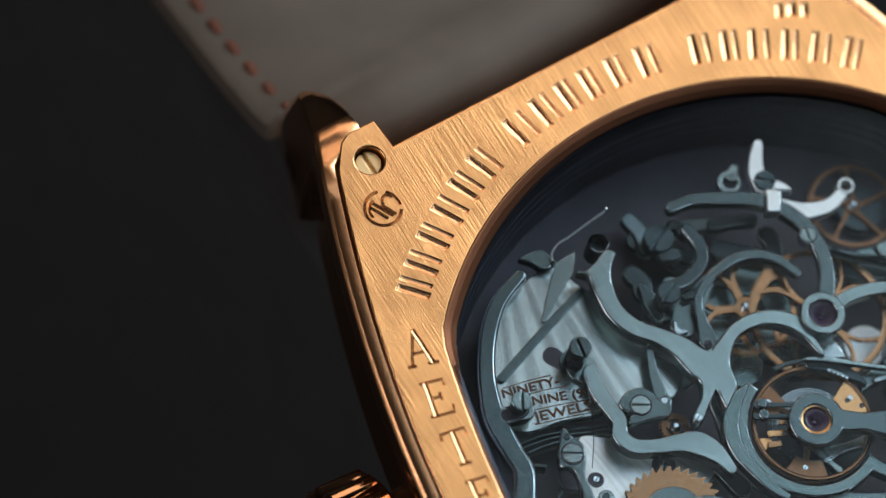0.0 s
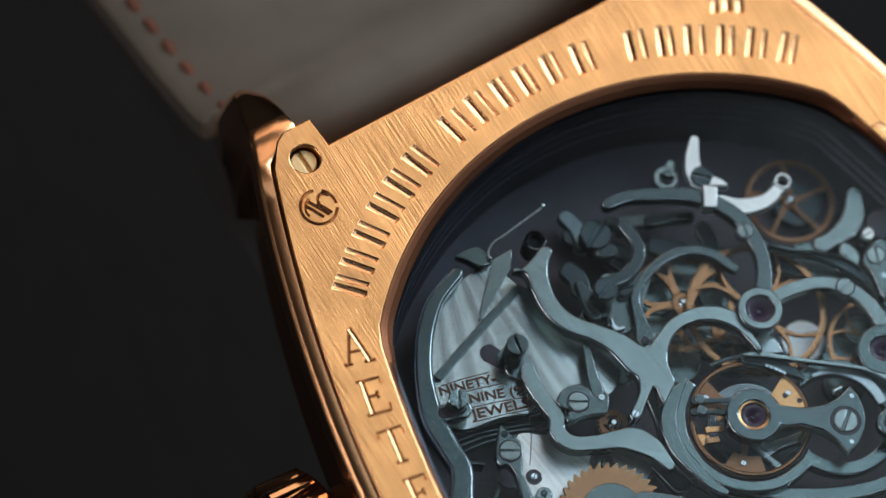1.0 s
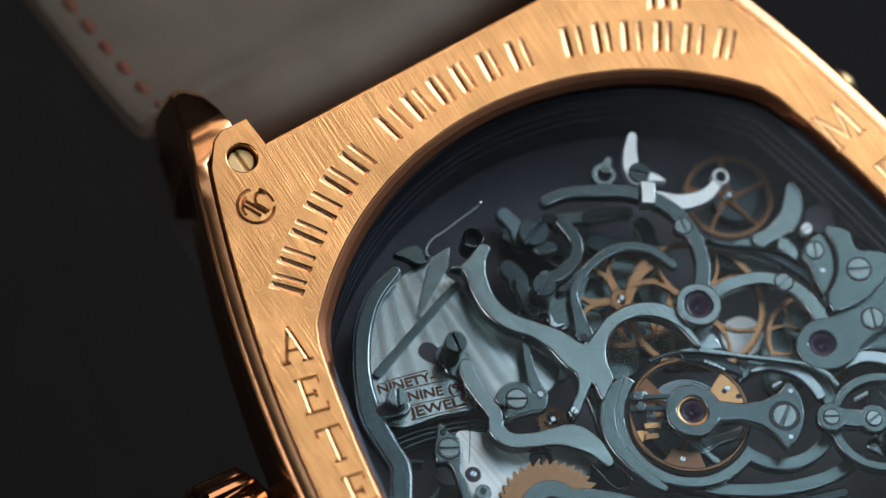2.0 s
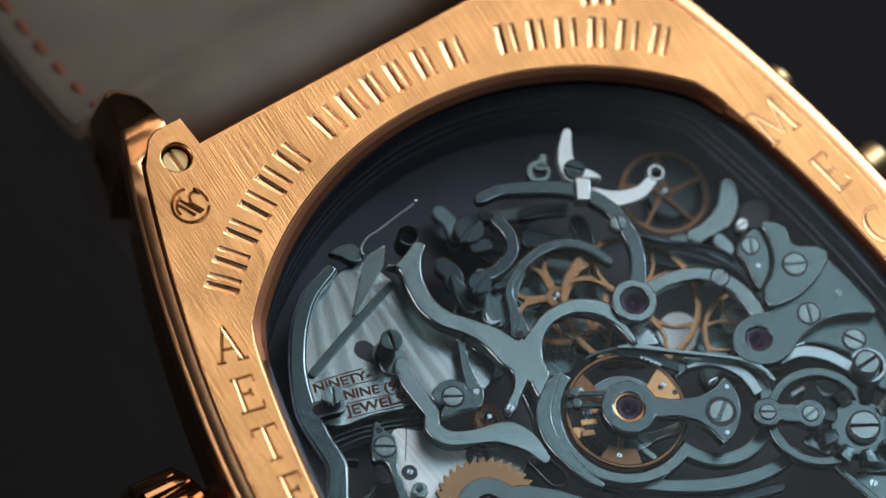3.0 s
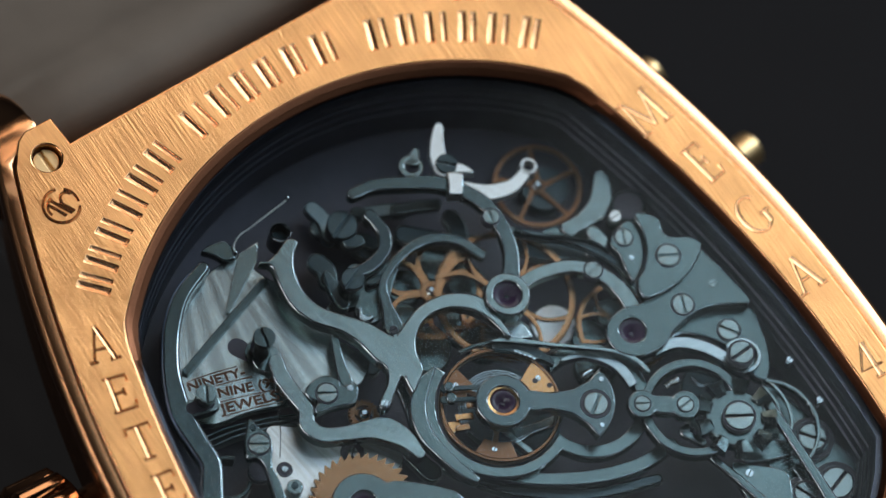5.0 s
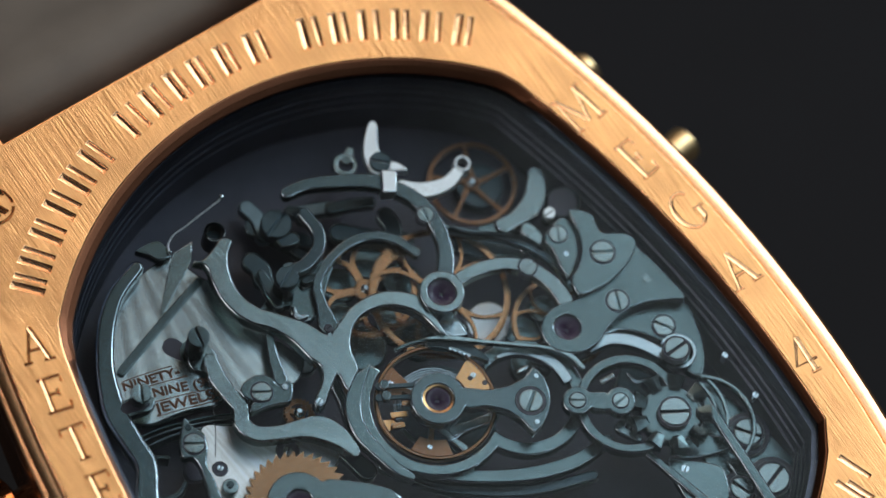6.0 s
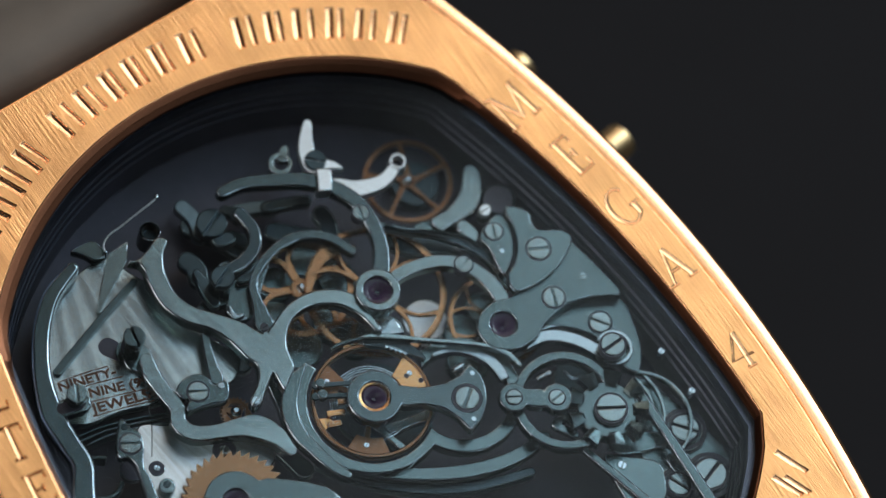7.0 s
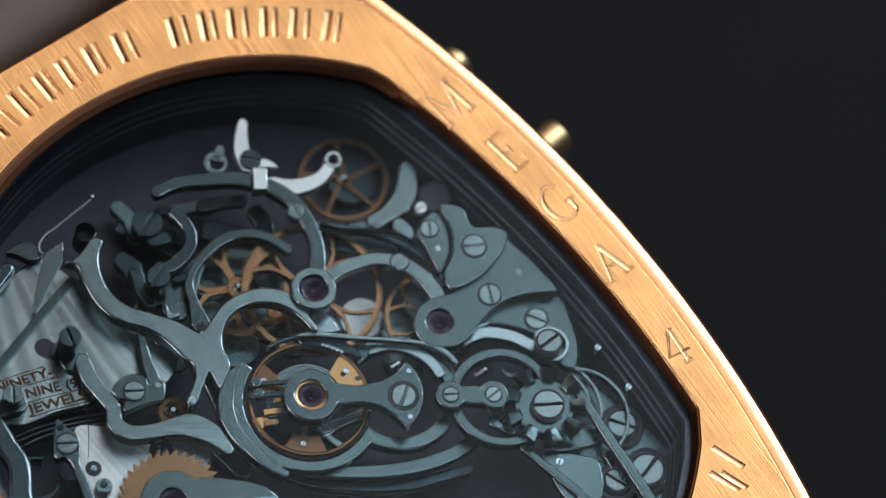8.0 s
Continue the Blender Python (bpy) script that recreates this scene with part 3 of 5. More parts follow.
def pusher(cx, cy, cz, turn):
    m = Matrix.Translation((cx, cy, cz)) @ Matrix.Rotation(radians(turn), 4, "Z")
    n = 32

    def turned(rows):
        bm = bmesh.new()
        rings = [[bm.verts.new(m @ Vector((x, r * math.cos(2 * math.pi * i / n), r * math.sin(2 * math.pi * i / n) + dz))) for i in range(n)] for x, r, dz in rows]
        for a, b in zip(rings, rings[1:]):
            for i in range(n):
                bm.faces.new((a[i], a[(i + 1) % n], b[(i + 1) % n], b[i]))
        bm.faces.new(rings[-1])
        return bm

    cap = part("pusher", turned(((-4.0, 0.6, 0), (-1.6, 0.6, 0), (-1.58, 0.9, 0), (-0.2, 0.92, 0), (0.0, 0.82, 0), (0.08, 0.62, 0), (0.1, 0.05, 0))), YELLOW_SATIN, watch, "satin yellow gold round pusher")
    # Black cylinder added where the pusher's own side lies in shade.
    part("pusher_shade_side", turned(((-4.0, 1.25, -1.5), (-0.5, 1.25, -1.5), (-0.3, 1.1, -1.5), (-0.3, 0.05, -1.5))), BLACK, cap, "black cylinder standing in for the pusher's shaded side")


pusher(*(19.7, 16.75), -6.0, 16)
pusher(*(21.72, 10.62), -6.0, 10)

# strap: lining upwards, falling away to the table
strap_path = spline([(0, 29.5, -12.0), (0, 29.45, -9.2), (0, 29.5, -8.2), (0, 29.75, -7.6), (0, 30.25, -7.25), (0, 31.2, -7.15), (0, 32.5, -7.6), (0, 34.5, -8.8), (0, 40.0, -10.8), (0, 50.0, -13.4), (0, 62.0, -14.6), (0, 85.0, -14.9)], False, 8)


def strap_half(sy):
    def at(y):
        return y if sy > 0 else low(y)

    bm = bmesh.new()
    rings = []
    for i, p in enumerate(strap_path):
        w = 10.2 + 2.55 * min(1, max(0, (p.y - 32.4) / 0.5)) - 1.2 * min(1, max(0, (p.y - 34) / 40))
        t = (strap_path[min(i + 1, len(strap_path) - 1)] - strap_path[max(i - 1, 0)]).normalized()
        nv = Vector((0, -t.z, t.y))
        prof = [(-w, -0.9), (-w + 0.15, 0.0), (-w + 0.7, 0.35), (-w / 2, 0.5), (0, 0.55), (w / 2, 0.5), (w - 0.7, 0.35), (w - 0.15, 0.0), (w, -0.9)]
        rings.append([bm.verts.new((u, at(p.y + nv.y * v), p.z + nv.z * v)) for u, v in prof])
    for a, b in zip(rings, rings[1:]):
        for i in range(len(a)):
            bm.faces.new((a[i], a[(i + 1) % len(a)], b[(i + 1) % len(a)], b[i]))
    bm.faces.new(rings[0]), bm.faces.new(rings[-1])
    st = part("strap", bm, LINING, watch, "grey-beige leather strap lining with red-brown stitches")
    for sx in (-1, 1):
        for k in range(26):
            y = 33.0 + 1.65 * k
            i = min(range(len(strap_path)), key=lambda j: abs(strap_path[j].y - y))
            p = strap_path[i]
            sl = (strap_path[min(i + 1, len(strap_path) - 1)].z - strap_path[max(i - 1, 0)].z) / (strap_path[min(i + 1, len(strap_path) - 1)].y - strap_path[max(i - 1, 0)].y)
            z = p.z + sl * (y - p.y) + 0.45
            b2 = bmesh.new()
            pts = [(sx * 11.2, at(y - 0.55), z - 0.05, 0.6), (sx * 11.2, at(y - 0.3), z + 0.08 - 0.3 * sl * -1, 1), (sx * 11.2, at(y + 0.3), z + 0.08 + 0.3 * sl, 1), (sx * 11.2, at(y + 0.55), z - 0.05 + 0.5 * sl, 0.6)]
            sweep(b2, pts, [(0.26 * math.cos(q * math.pi / 3), 0.2 * math.sin(q * math.pi / 3)) for q in range(6)])
            part("stitch", b2, STITCH, st)


strap_half(1)
strap_half(-1)
# spring bars in the lug gaps, coloured black for the shade there
for y in (30.3, low(30.3)):
    bm = bmesh.new()
    sweep(bm, [(-11.2, y, -8.8), (11.2, y, -8.8)], [(0.7 * math.cos(q * math.pi / 6), 0.7 * math.sin(q * math.pi / 6)) for q in range(12)])
    part("spring_bar", bm, BLACK, watch, "spring bar, black for the shade in the gap")

# ---- the movement behind the glass ----
main_plate = sheet("main_plate", window(0.6), -7.2, -5.6, [BLACK, STEEL_DARK], watch, "black base plate of the movement", 0.1, [], 1)

# stepped holder ring inside the opening
bm = bmesh.new()
prof = [(0.5, -0.92), (-0.5, -0.94), (-0.58, -1.5), (-0.63, -1.56), (-0.67, -2.1), (-0.76, -2.16), (-0.8, -2.7), (-0.89, -2.76), (-0.93, -3.3), (-1.02, -3.36), (-1.1, -5.6)]
loops = [[bm.verts.new((x, y, z)) for x, y in window(g)] for g, z in prof]
for a, b in zip(loops, loops[1:]):
    for i in range(len(a)):
        bm.faces.new((a[i], a[(i + 1) % len(a)], b[(i + 1) % len(b)], b[i]))
part("holder_ring", bm, RING, watch, "dark stepped holder ring of the movement")

SE = [STEEL, EDGE]
# DE and ME tone parts down where they catch less light.
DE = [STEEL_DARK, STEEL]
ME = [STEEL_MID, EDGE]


def bridge(name, outline, depth, thick=0.7, mats=None, label="", bev=0.072, holes=(), parent=None):
    return sheet(name, outline, -depth - thick, -depth, mats or SE, parent or watch, label, bev, holes, 1)


def arm(name, pts, depth, thick=0.6, mats=None, label="", bev=0.072, ends="round", parent=None):
    return bridge(name, ribbon(pts, 8, ends), depth, thick, mats, label, bev, (), parent)


def boss(cx, cy, r, depth, high, parent, mats=None, name="boss", hole=0.0):
    return bridge(name, circle(cx, cy, r, 44), depth, high, mats, "", 0.07, [circle(cx, cy, hole, 32)] if hole else (), parent)


def jewel(cx, cy, r, depth, parent, chaton=None):
    if chaton:
        bm = lathe(bmesh.new(), cx, cy, [(r * 0.98, -depth - 0.22), (r * 1.12, -depth - 0.02), (r * 1.32, -depth + 0.01), (r * 1.36, -depth - 0.2)])
        part("chaton", bm, chaton, parent, "bright copper-coloured setting ring")
    bm = lathe(bmesh.new(), cx, cy, [(0.0, -depth - 0.42), (r * 0.16, -depth - 0.42), (r * 0.2, -depth - 0.3), (r * 0.55, -depth - 0.2), (r * 0.8, -depth - 0.1), (r, -depth - 0.12), (r, -depth - 0.5)])
    part("jewel", bm, RUBY, parent, "dark purple-red jewel bearing", 60)


def post(cx, cy, r, depth, high, parent, turn, collar=True, head=None):
    bm = lathe(bmesh.new(), cx, cy, [(0.0, -depth - 0.3), (r * 0.97, -depth - 0.3), (r * 0.97, -depth - high), (r * 1.3, -depth - high), (r * 1.35, -depth - high - 0.5)] if collar
               else [(0.0, -depth - 0.3), (r * 0.97, -depth - 0.3), (r * 0.97, -depth - high)])
    part("post", bm, STEEL_MID if collar else STEEL_DARK, parent)
    screw(cx, cy, r, -depth, turn, head or STEEL, parent, "", 0.32, 0.2)


def toothed(cx, cy, r, n, tooth, kind="gear"):
    o = []
    for i in range(n):
        a = 2 * math.pi * i / n
        d = 2 * math.pi / n
        if kind == "saw":
            seq = ((0.0, r - tooth), (0.12, r), (0.2, r), (0.98, r - tooth))
        else:
            seq = ((0.0, r - tooth), (0.2, r), (0.5, r), (0.7, r - tooth))
        o += [(cx + q * math.cos(a + k * d), cy + q * math.sin(a + k * d)) for k, q in seq]
    return o


def wheel(name, cx, cy, r, depth, teeth, spokes, mat, label, rim=0.32, tooth=0.12, turn=0.0, thick=0.25, hub=0.45, curve=0.0, spoke_w=0.15, fork=False):
    """A toothed wheel: rim, hub and spokes are pieces of one turned part."""
    w_ob = sheet(name, toothed(cx, cy, r, teeth, tooth), -depth - thick, -depth, mat, watch, label, 0.0, [circle(cx, cy, r - tooth - rim, 56)])
    boss(cx, cy, hub, depth - 0.02, 0.3, w_ob, [mat, mat], "hub")
    for i in range(spokes):
        a = radians(turn + 360 * i / spokes)
        b = a + radians(curve)
        r0, r1 = hub * 0.8, r - tooth - rim * 0.6
        mid = (r0 + r1) / 2
        am = (a + b) / 2 + radians(curve * 0.35)
        if fork:
            for lean in (-0.3, 0.3):
                pts = [(cx + q * math.cos(a + lean * k), cy + q * math.sin(a + lean * k), spoke_w * w) for q, k, w in ((r0, 0.0, 1.6), (r0 + (r1 - r0) * 0.4, 0.12, 1.3), (r0 + (r1 - r0) * 0.7, 0.5, 0.9), (r1, 1.15, 1.3))]
                sheet("spoke", ribbon(pts, 6, "flat"), -depth - thick + 0.03, -depth - 0.03 - 0.004 * (lean > 0), mat, w_ob, "", 0.03)
            continue
        pts = [(cx + r0 * math.cos(a), cy + r0 * math.sin(a), spoke_w * 1.5), (cx + mid * math.cos(am), cy + mid * math.sin(am), spoke_w), (cx + r1 * math.cos(b), cy + r1 * math.sin(b), spoke_w * 1.2)]
        sheet("spoke", ribbon(pts, 6, "flat"), -depth - thick + 0.03, -depth - 0.03, mat, w_ob, "", 0.03)
    bm = lathe(bmesh.new(), cx, cy, [(0.0, -depth + 0.25), (0.12, -depth + 0.25), (0.15, -depth + 0.1), (0.28, -depth - 0.0), (0.28, -depth - 1.2)], 20)
    part("pivot", bm, EDGE, w_ob, "bright steel pivot")
    return w_ob


def ring_plate(name, cx, cy, r, hw, depth, thick=0.5, mats=None, label="", a0=None, a1=None, bev=0.062):
    if a0 is None:
        return bridge(name, circle(cx, cy, r + hw, 72), depth, thick, mats, label, bev, [circle(cx, cy, r - hw, 64)])
    o = arc(cx, cy, r + hw, a0, a1, 60) + arc(cx, cy, r - hw, a1, a0, 60)
    return bridge(name, o, depth, thick, mats, label, bev)


# --- lower plates ---
barrel_plate = bridge("barrel_plate", flat(spline([(-5.50, 17.97), (-4.87, 16.47), (-4.10, 14.97), (-3.91, 12.59), (-3.22, 10.98), (-2.76, 10.06), (-3.97, 9.09), (-5.88, 9.74),
                     (-6.94, 9.90), (-7.96, 10.11), (-9.62, 10.66), (-11.44, 10.98), (-12.27, 11.91), (-11.88, 13.64), (-10.88, 15.38), (-9.22, 17.15), (-7.24, 17.98)], True, 6)),
                     3.2, 0.5, [SUNRAY, STEEL], "satin steel barrel plate with brushed rays, their sheen in the colour")
# Black sheet on the solid plate, in place of a shaded hole.
sheet("slot_hole_shade", ribbon([(-8.16, 13.89, 0.5), (-7.84, 13.25, 0.42)], 6), -3.3, -3.19, BLACK, barrel_plate, "black sheet for the shade of an elongated hole", 0.0)
arm("click_strip", [(-5.1, 16.15, 0.2), (-7.54, 15.33, 0.22), (-11.1, 14.05, 0.24)], 3.0, 0.2, [STEEL_DIM, STEEL], "narrow satin steel strip")
# A streak of light on the barrel plate, laid on as a thin wedge.
bridge("tapered_blade", [(-5.36, 18.08), (-6.5, 16.95), (-7.7, 15.7), (-7.5, 15.6), (-4.79, 17.23), (-4.16, 18.11)], 3.05, 0.14, [STEEL, EDGE], "tapered steel wedge standing in for a streak of sheen", 0.03)
bright_plate = bridge("lower_plate", flat(spline([(-9.38, 9.51), (-7.94, 9.05), (-6.60, 7.98), (-4.85, 6.67), (-4.04, 5.68), (-4.34, 4.57), (-6.42, 4.27), (-9.38, 5.08), (-10.85, 5.93)], True, 6)),
                      3.63, 0.5, [WHITE_RAY, EDGE], "bright white satin steel plate")
for pts in (((-11.88, 10.85, 0.05), (-10.44, 10.62, 0.05), (-8.75, 10.10, 0.05), (-7.37, 9.55, 0.05)),
            ((-11.90, 10.58, 0.05), (-10.51, 10.38, 0.05), (-8.88, 9.89, 0.05), (-7.44, 9.30, 0.05)),
            ((-11.81, 10.24, 0.05), (-10.59, 10.11, 0.05), (-9.00, 9.67, 0.05), (-7.51, 9.06, 0.05))):
    arm("barrel_rim", pts, 3.8, 0.8, [BLUED, STEEL], "dark ribbed barrel rim")
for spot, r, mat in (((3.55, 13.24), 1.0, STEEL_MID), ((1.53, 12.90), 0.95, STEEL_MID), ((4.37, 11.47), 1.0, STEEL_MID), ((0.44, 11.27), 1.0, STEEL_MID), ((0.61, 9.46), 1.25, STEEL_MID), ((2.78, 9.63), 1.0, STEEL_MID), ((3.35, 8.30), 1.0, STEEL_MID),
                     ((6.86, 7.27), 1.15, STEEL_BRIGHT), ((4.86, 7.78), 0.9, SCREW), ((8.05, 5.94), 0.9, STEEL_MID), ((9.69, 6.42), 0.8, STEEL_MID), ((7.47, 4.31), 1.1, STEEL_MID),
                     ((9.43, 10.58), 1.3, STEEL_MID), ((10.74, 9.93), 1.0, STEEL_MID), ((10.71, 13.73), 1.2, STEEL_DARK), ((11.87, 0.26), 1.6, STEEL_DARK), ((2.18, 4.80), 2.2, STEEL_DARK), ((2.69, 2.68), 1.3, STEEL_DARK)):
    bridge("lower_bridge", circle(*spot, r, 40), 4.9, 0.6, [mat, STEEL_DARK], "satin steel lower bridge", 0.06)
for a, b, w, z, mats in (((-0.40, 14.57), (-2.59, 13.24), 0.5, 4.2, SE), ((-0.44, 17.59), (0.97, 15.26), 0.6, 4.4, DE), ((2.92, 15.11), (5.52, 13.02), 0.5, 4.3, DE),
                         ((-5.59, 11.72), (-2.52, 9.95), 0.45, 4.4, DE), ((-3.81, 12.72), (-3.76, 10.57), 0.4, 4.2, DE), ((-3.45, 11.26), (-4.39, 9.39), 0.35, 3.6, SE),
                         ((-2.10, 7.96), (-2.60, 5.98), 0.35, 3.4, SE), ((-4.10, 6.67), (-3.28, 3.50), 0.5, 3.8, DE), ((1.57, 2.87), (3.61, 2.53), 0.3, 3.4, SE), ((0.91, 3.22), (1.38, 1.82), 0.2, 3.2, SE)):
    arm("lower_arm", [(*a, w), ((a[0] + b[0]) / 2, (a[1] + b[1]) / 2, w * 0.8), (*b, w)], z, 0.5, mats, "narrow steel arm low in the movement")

# --- wheels ---
wheel("train_wheel", *(2.12, 11.63), 2.65, 3.7, 84, 5, COPPER, "copper-coloured wheel with broad forked spokes", 0.22, 0.1, 158, 0.3, 0.6, 0, 0.14, True)
wheel("great_wheel", *(5.04, 9.40), 3.6, 3.3, 130, 4, COPPER, "copper-coloured wheel with fine teeth and forked spokes", 0.19, 0.14, 200, 0.25, 0.45, 0, 0.1, True)
wheel("train_wheel", *(9.52, 5.03), 2.5, 3.55, 84, 5, COPPER, "dull copper-coloured wheel with forked spokes", 0.15, 0.1, 118, 0.25, 0.32, 0, 0.085, True)
arm("copper_lever", [(2.28, 11.36, 0.2), (3.42, 12.20, 0.24), (4.50, 12.36, 0.2), (5.53, 12.05, 0.12)], 3.45, 0.22, [COPPER, COPPER], "copper-coloured curved lever", 0.03)
wheel("train_wheel", *(10.4, 14.0), 2.3, 4.7, 60, 5, SHADED_BRASS, "dim bronze wheel with curved spokes", 0.15, 0.08, -20, 0.3, 0.4, 15, 0.1)
wheel("small_wheel", *(-4.20, 8.06), 0.8, 4.6, 24, 3, SHADED_BRASS, "small brown toothed wheel", 0.2, 0.12, 12, 0.3, 0.3)
ratchet = sheet("ratchet_wheel", toothed(*(-7.42, 3.63), 2.72, 36, 0.32, "saw"), -3.3, -3.0, COPPER, watch, "brown gilt ratchet wheel with saw teeth", 0.0, [circle(*(-7.42, 3.63), 1.2, 40)])

# --- large flowing bridge with three arms ---
flow = bridge("flowing_bridge", flat(spline([(-5.21, 16.75), (-4.76, 16.23), (-5.00, 15.19), (-5.06, 13.87), (-4.60, 12.58), (-3.78, 11.62), (-3.29, 10.59), (-3.07, 9.38), (-2.86, 8.78),
              (-3.23, 8.09), (-3.91, 7.58), (-4.27, 7.31), (-4.18, 6.91), (-3.74, 6.96), (-3.32, 7.31), (-2.73, 7.73), (-2.34, 8.00), (-2.31, 7.98), (-2.41, 7.39), (-2.38, 6.93), (-1.82, 7.28),
              (-1.24, 7.73), (-1.05, 8.60), (-0.61, 9.32), (0.12, 9.86), (0.99, 10.00), (1.90, 9.72), (2.62, 9.14), (3.03, 8.44), (3.21, 7.71), (3.30, 7.13), (3.59, 7.07), (3.60, 8.42),
              (3.54, 9.32), (2.74, 10.20), (1.58, 10.67), (0.25, 10.65), (-0.93, 10.19), (-1.49, 9.94), (-1.52, 9.95), (-1.76, 10.27), (-2.19, 11.16), (-2.99, 12.15), (-3.80, 13.14), (-4.10, 14.23),
              (-3.86, 15.45), (-3.37, 16.23), (-2.85, 16.69), (-3.22, 17.13), (-4.10, 16.80), (-4.72, 16.62)], True, 5)), 1.7, 0.75, None, "blue-grey satin steel bridge with flowing arms", 0.1)
screw(*(-4.01, 7.18), 0.2, -1.6, 30, EDGE, flow, "", 0.2, 0.3, "pin")

# --- upper arc bridge with jewel ---
arc_bridge = arm("arc_bridge", [(1.05, 17.55, 0.3), (2.2, 17.4, 0.32), (3.45, 16.82, 0.36), (4.91, 15.99, 0.38), (5.95, 14.88, 0.38), (6.54, 13.59, 0.38), (6.57, 12.24, 0.38), (6.30, 11.13, 0.38), (5.79, 10.23, 0.42), (4.92, 9.16, 0.5)],
                 1.9, 0.6, [STEEL_DIM, EDGE], "blue-grey curved bridge over the wheels")
boss(*(4.52, 8.86), 1.15, 1.35, 1.0, arc_bridge, SE, "boss", 0.72)
jewel(*(4.54, 8.87), 0.72, 1.5, arc_bridge)
screw(*(6.36, 12.95), 0.42, -1.84, 75, SCREW, arc_bridge, "", 0.3, 0.2)
arc_arm = arm("curved_arm", [(5.77, 9.17, 0.34), (6.81, 9.18, 0.34), (8.23, 8.77, 0.34), (9.22, 7.93, 0.36), (9.72, 6.91, 0.38), (9.86, 6.02, 0.4), (9.83, 5.43, 0.4)], 1.98, 0.6, None, "blue-grey curved steel arm")
screw(*(9.21, 7.93), 0.46, -1.92, 15, SCREW, arc_arm, "", 0.3, 0.18)
arm("ring_arm", [(-0.86, 10.79, 0.5), (-0.54, 11.82, 0.3), (-0.08, 12.92, 0.24), (1.09, 13.62, 0.24), (2.45, 13.91, 0.26), (3.63, 13.69, 0.26), (4.59, 12.92, 0.26), (5.14, 11.76, 0.24)], 2.8, 0.5, [STEEL_DIM, EDGE], "blue-grey curved arm round a wheel")
screw(*(-1.02, 10.56), 0.22, -2.7, 0, BLACK, watch, "", 0.2, 0.2, "dark_pin")

arm("curved_lever", [(7.15, 12.09, 0.16), (8.13, 11.16, 0.18), (9.36, 10.13, 0.2), (10.30, 8.85, 0.22), (10.77, 7.64, 0.2), (10.80, 6.17, 0.14)], 2.7, 0.4, [BLUED, STEEL], "dark curved lever")
arm("lower_lever", [(7.29, 11.39, 0.35), (8.24, 10.51, 0.5), (9.47, 9.86, 0.45), (10.20, 8.83, 0.3)], 3.6, 0.5, DE, "steel lever toned dark for shade low in the movement")
# --- right-hand bridges ---
jb = bridge("jewel_bridge", flat(spline([(8.3, 5.2), (9.3, 5.45), (10.5, 5.2), (12.4, 5.6), (14.3, 6.35), (14.72, 5.5), (15.0, 4.0), (15.14, 2.5), (14.4, 2.75), (13.58, 3.14), (12.39, 3.39),
            (11.01, 3.16), (9.98, 2.7), (8.8, 2.75), (7.85, 3.5), (7.75, 4.5)], True, 7)), 1.95, 0.6, ME, "blue-grey steel bridge with a large jewel", 0.06, [circle(*(9.08, 4.19), 0.68, 36)])
jewel(*(9.09, 4.20), 0.66, 2.05, jb)
screw(*(12.05, 4.05), 0.56, -1.87, 70, SCREW, jb, "", 0.3, 0.18)
screw(*(14.0, 4.25), 0.2, -1.9, 0, SCREW, jb, "", 0.2, 0.2, "pin")
fan = bridge("fan_bridge", flat(spline([(12.61, 9.32), (13.21, 8.97), (13.55, 8.44), (13.37, 7.88), (13.48, 7.39), (14.30, 6.87), (14.64, 6.24), (13.95, 5.61), (13.03, 5.21), (11.92, 5.00), (10.66, 5.14), (10.43, 5.50), (10.67, 6.19), (11.35, 6.59), (12.03, 7.33), (12.42, 8.30)], True, 6)),
             1.6, 0.6, ME, "fan-shaped blue-grey steel bridge")
screw(*(12.79, 6.54), 0.6, -1.52, -25, SCREW, fan, "", 0.3, 0.18)
fan2 = bridge("fan_bridge", flat(spline([(11.01, 8.97), (11.52, 9.21), (12.30, 9.33), (12.46, 8.79), (12.33, 8.13), (11.91, 7.32), (11.40, 6.82), (10.71, 6.42), (10.66, 6.91), (10.86, 8.06), (10.79, 8.57)], True, 6)), 2.05, 0.8, ME, "small fan-shaped blue-grey steel bridge")
screw(*(11.56, 8.64), 0.46, -1.97, 65, SCREW, fan2, "", 0.3, 0.18)
screw(*(11.30, 7.52), 0.14, -2.0, 0, EDGE, fan2, "", 0.2, 0.01, "pin")
sector = bridge("sector_plate", [(x + 0.17, y + 0.13) for x, y in flat(spline([(10.41, 3.06), (11.71, 3.42), (13.20, 3.21), (15.03, 2.33), (14.92, 1.05), (14.39, -0.44), (13.56, -1.37), (13.02, -0.74), (13.01, 0.72), (12.31, 1.95), (11.35, 2.81)], True, 7))], 2.75, 0.6, ME, "brushed blue-grey sector plate")
screw(*(13.57, 1.93), 0.56, -2.64, -55, SCREW, sector, "", 0.3, 0.16)
ring_plate("screw_cup", *(13.2, 0.3), 0.86, 0.1, 2.2, 0.7, [STEEL_PALE, EDGE], "pale steel cup", 200, 480, 0.04).parent = sector
post(*(12.97, 0.26), 0.62, 1.45, 1.1, sector, 5, True, SCREW)
arm("light_arc", [(9.54, 2.79, 0.22), (10.75, 2.68, 0.3), (11.86, 1.78, 0.32), (12.64, 0.42, 0.3)], 2.45, 0.5, [STEEL_PALE, EDGE], "lighter polished steel arc", 0.05, "flat")

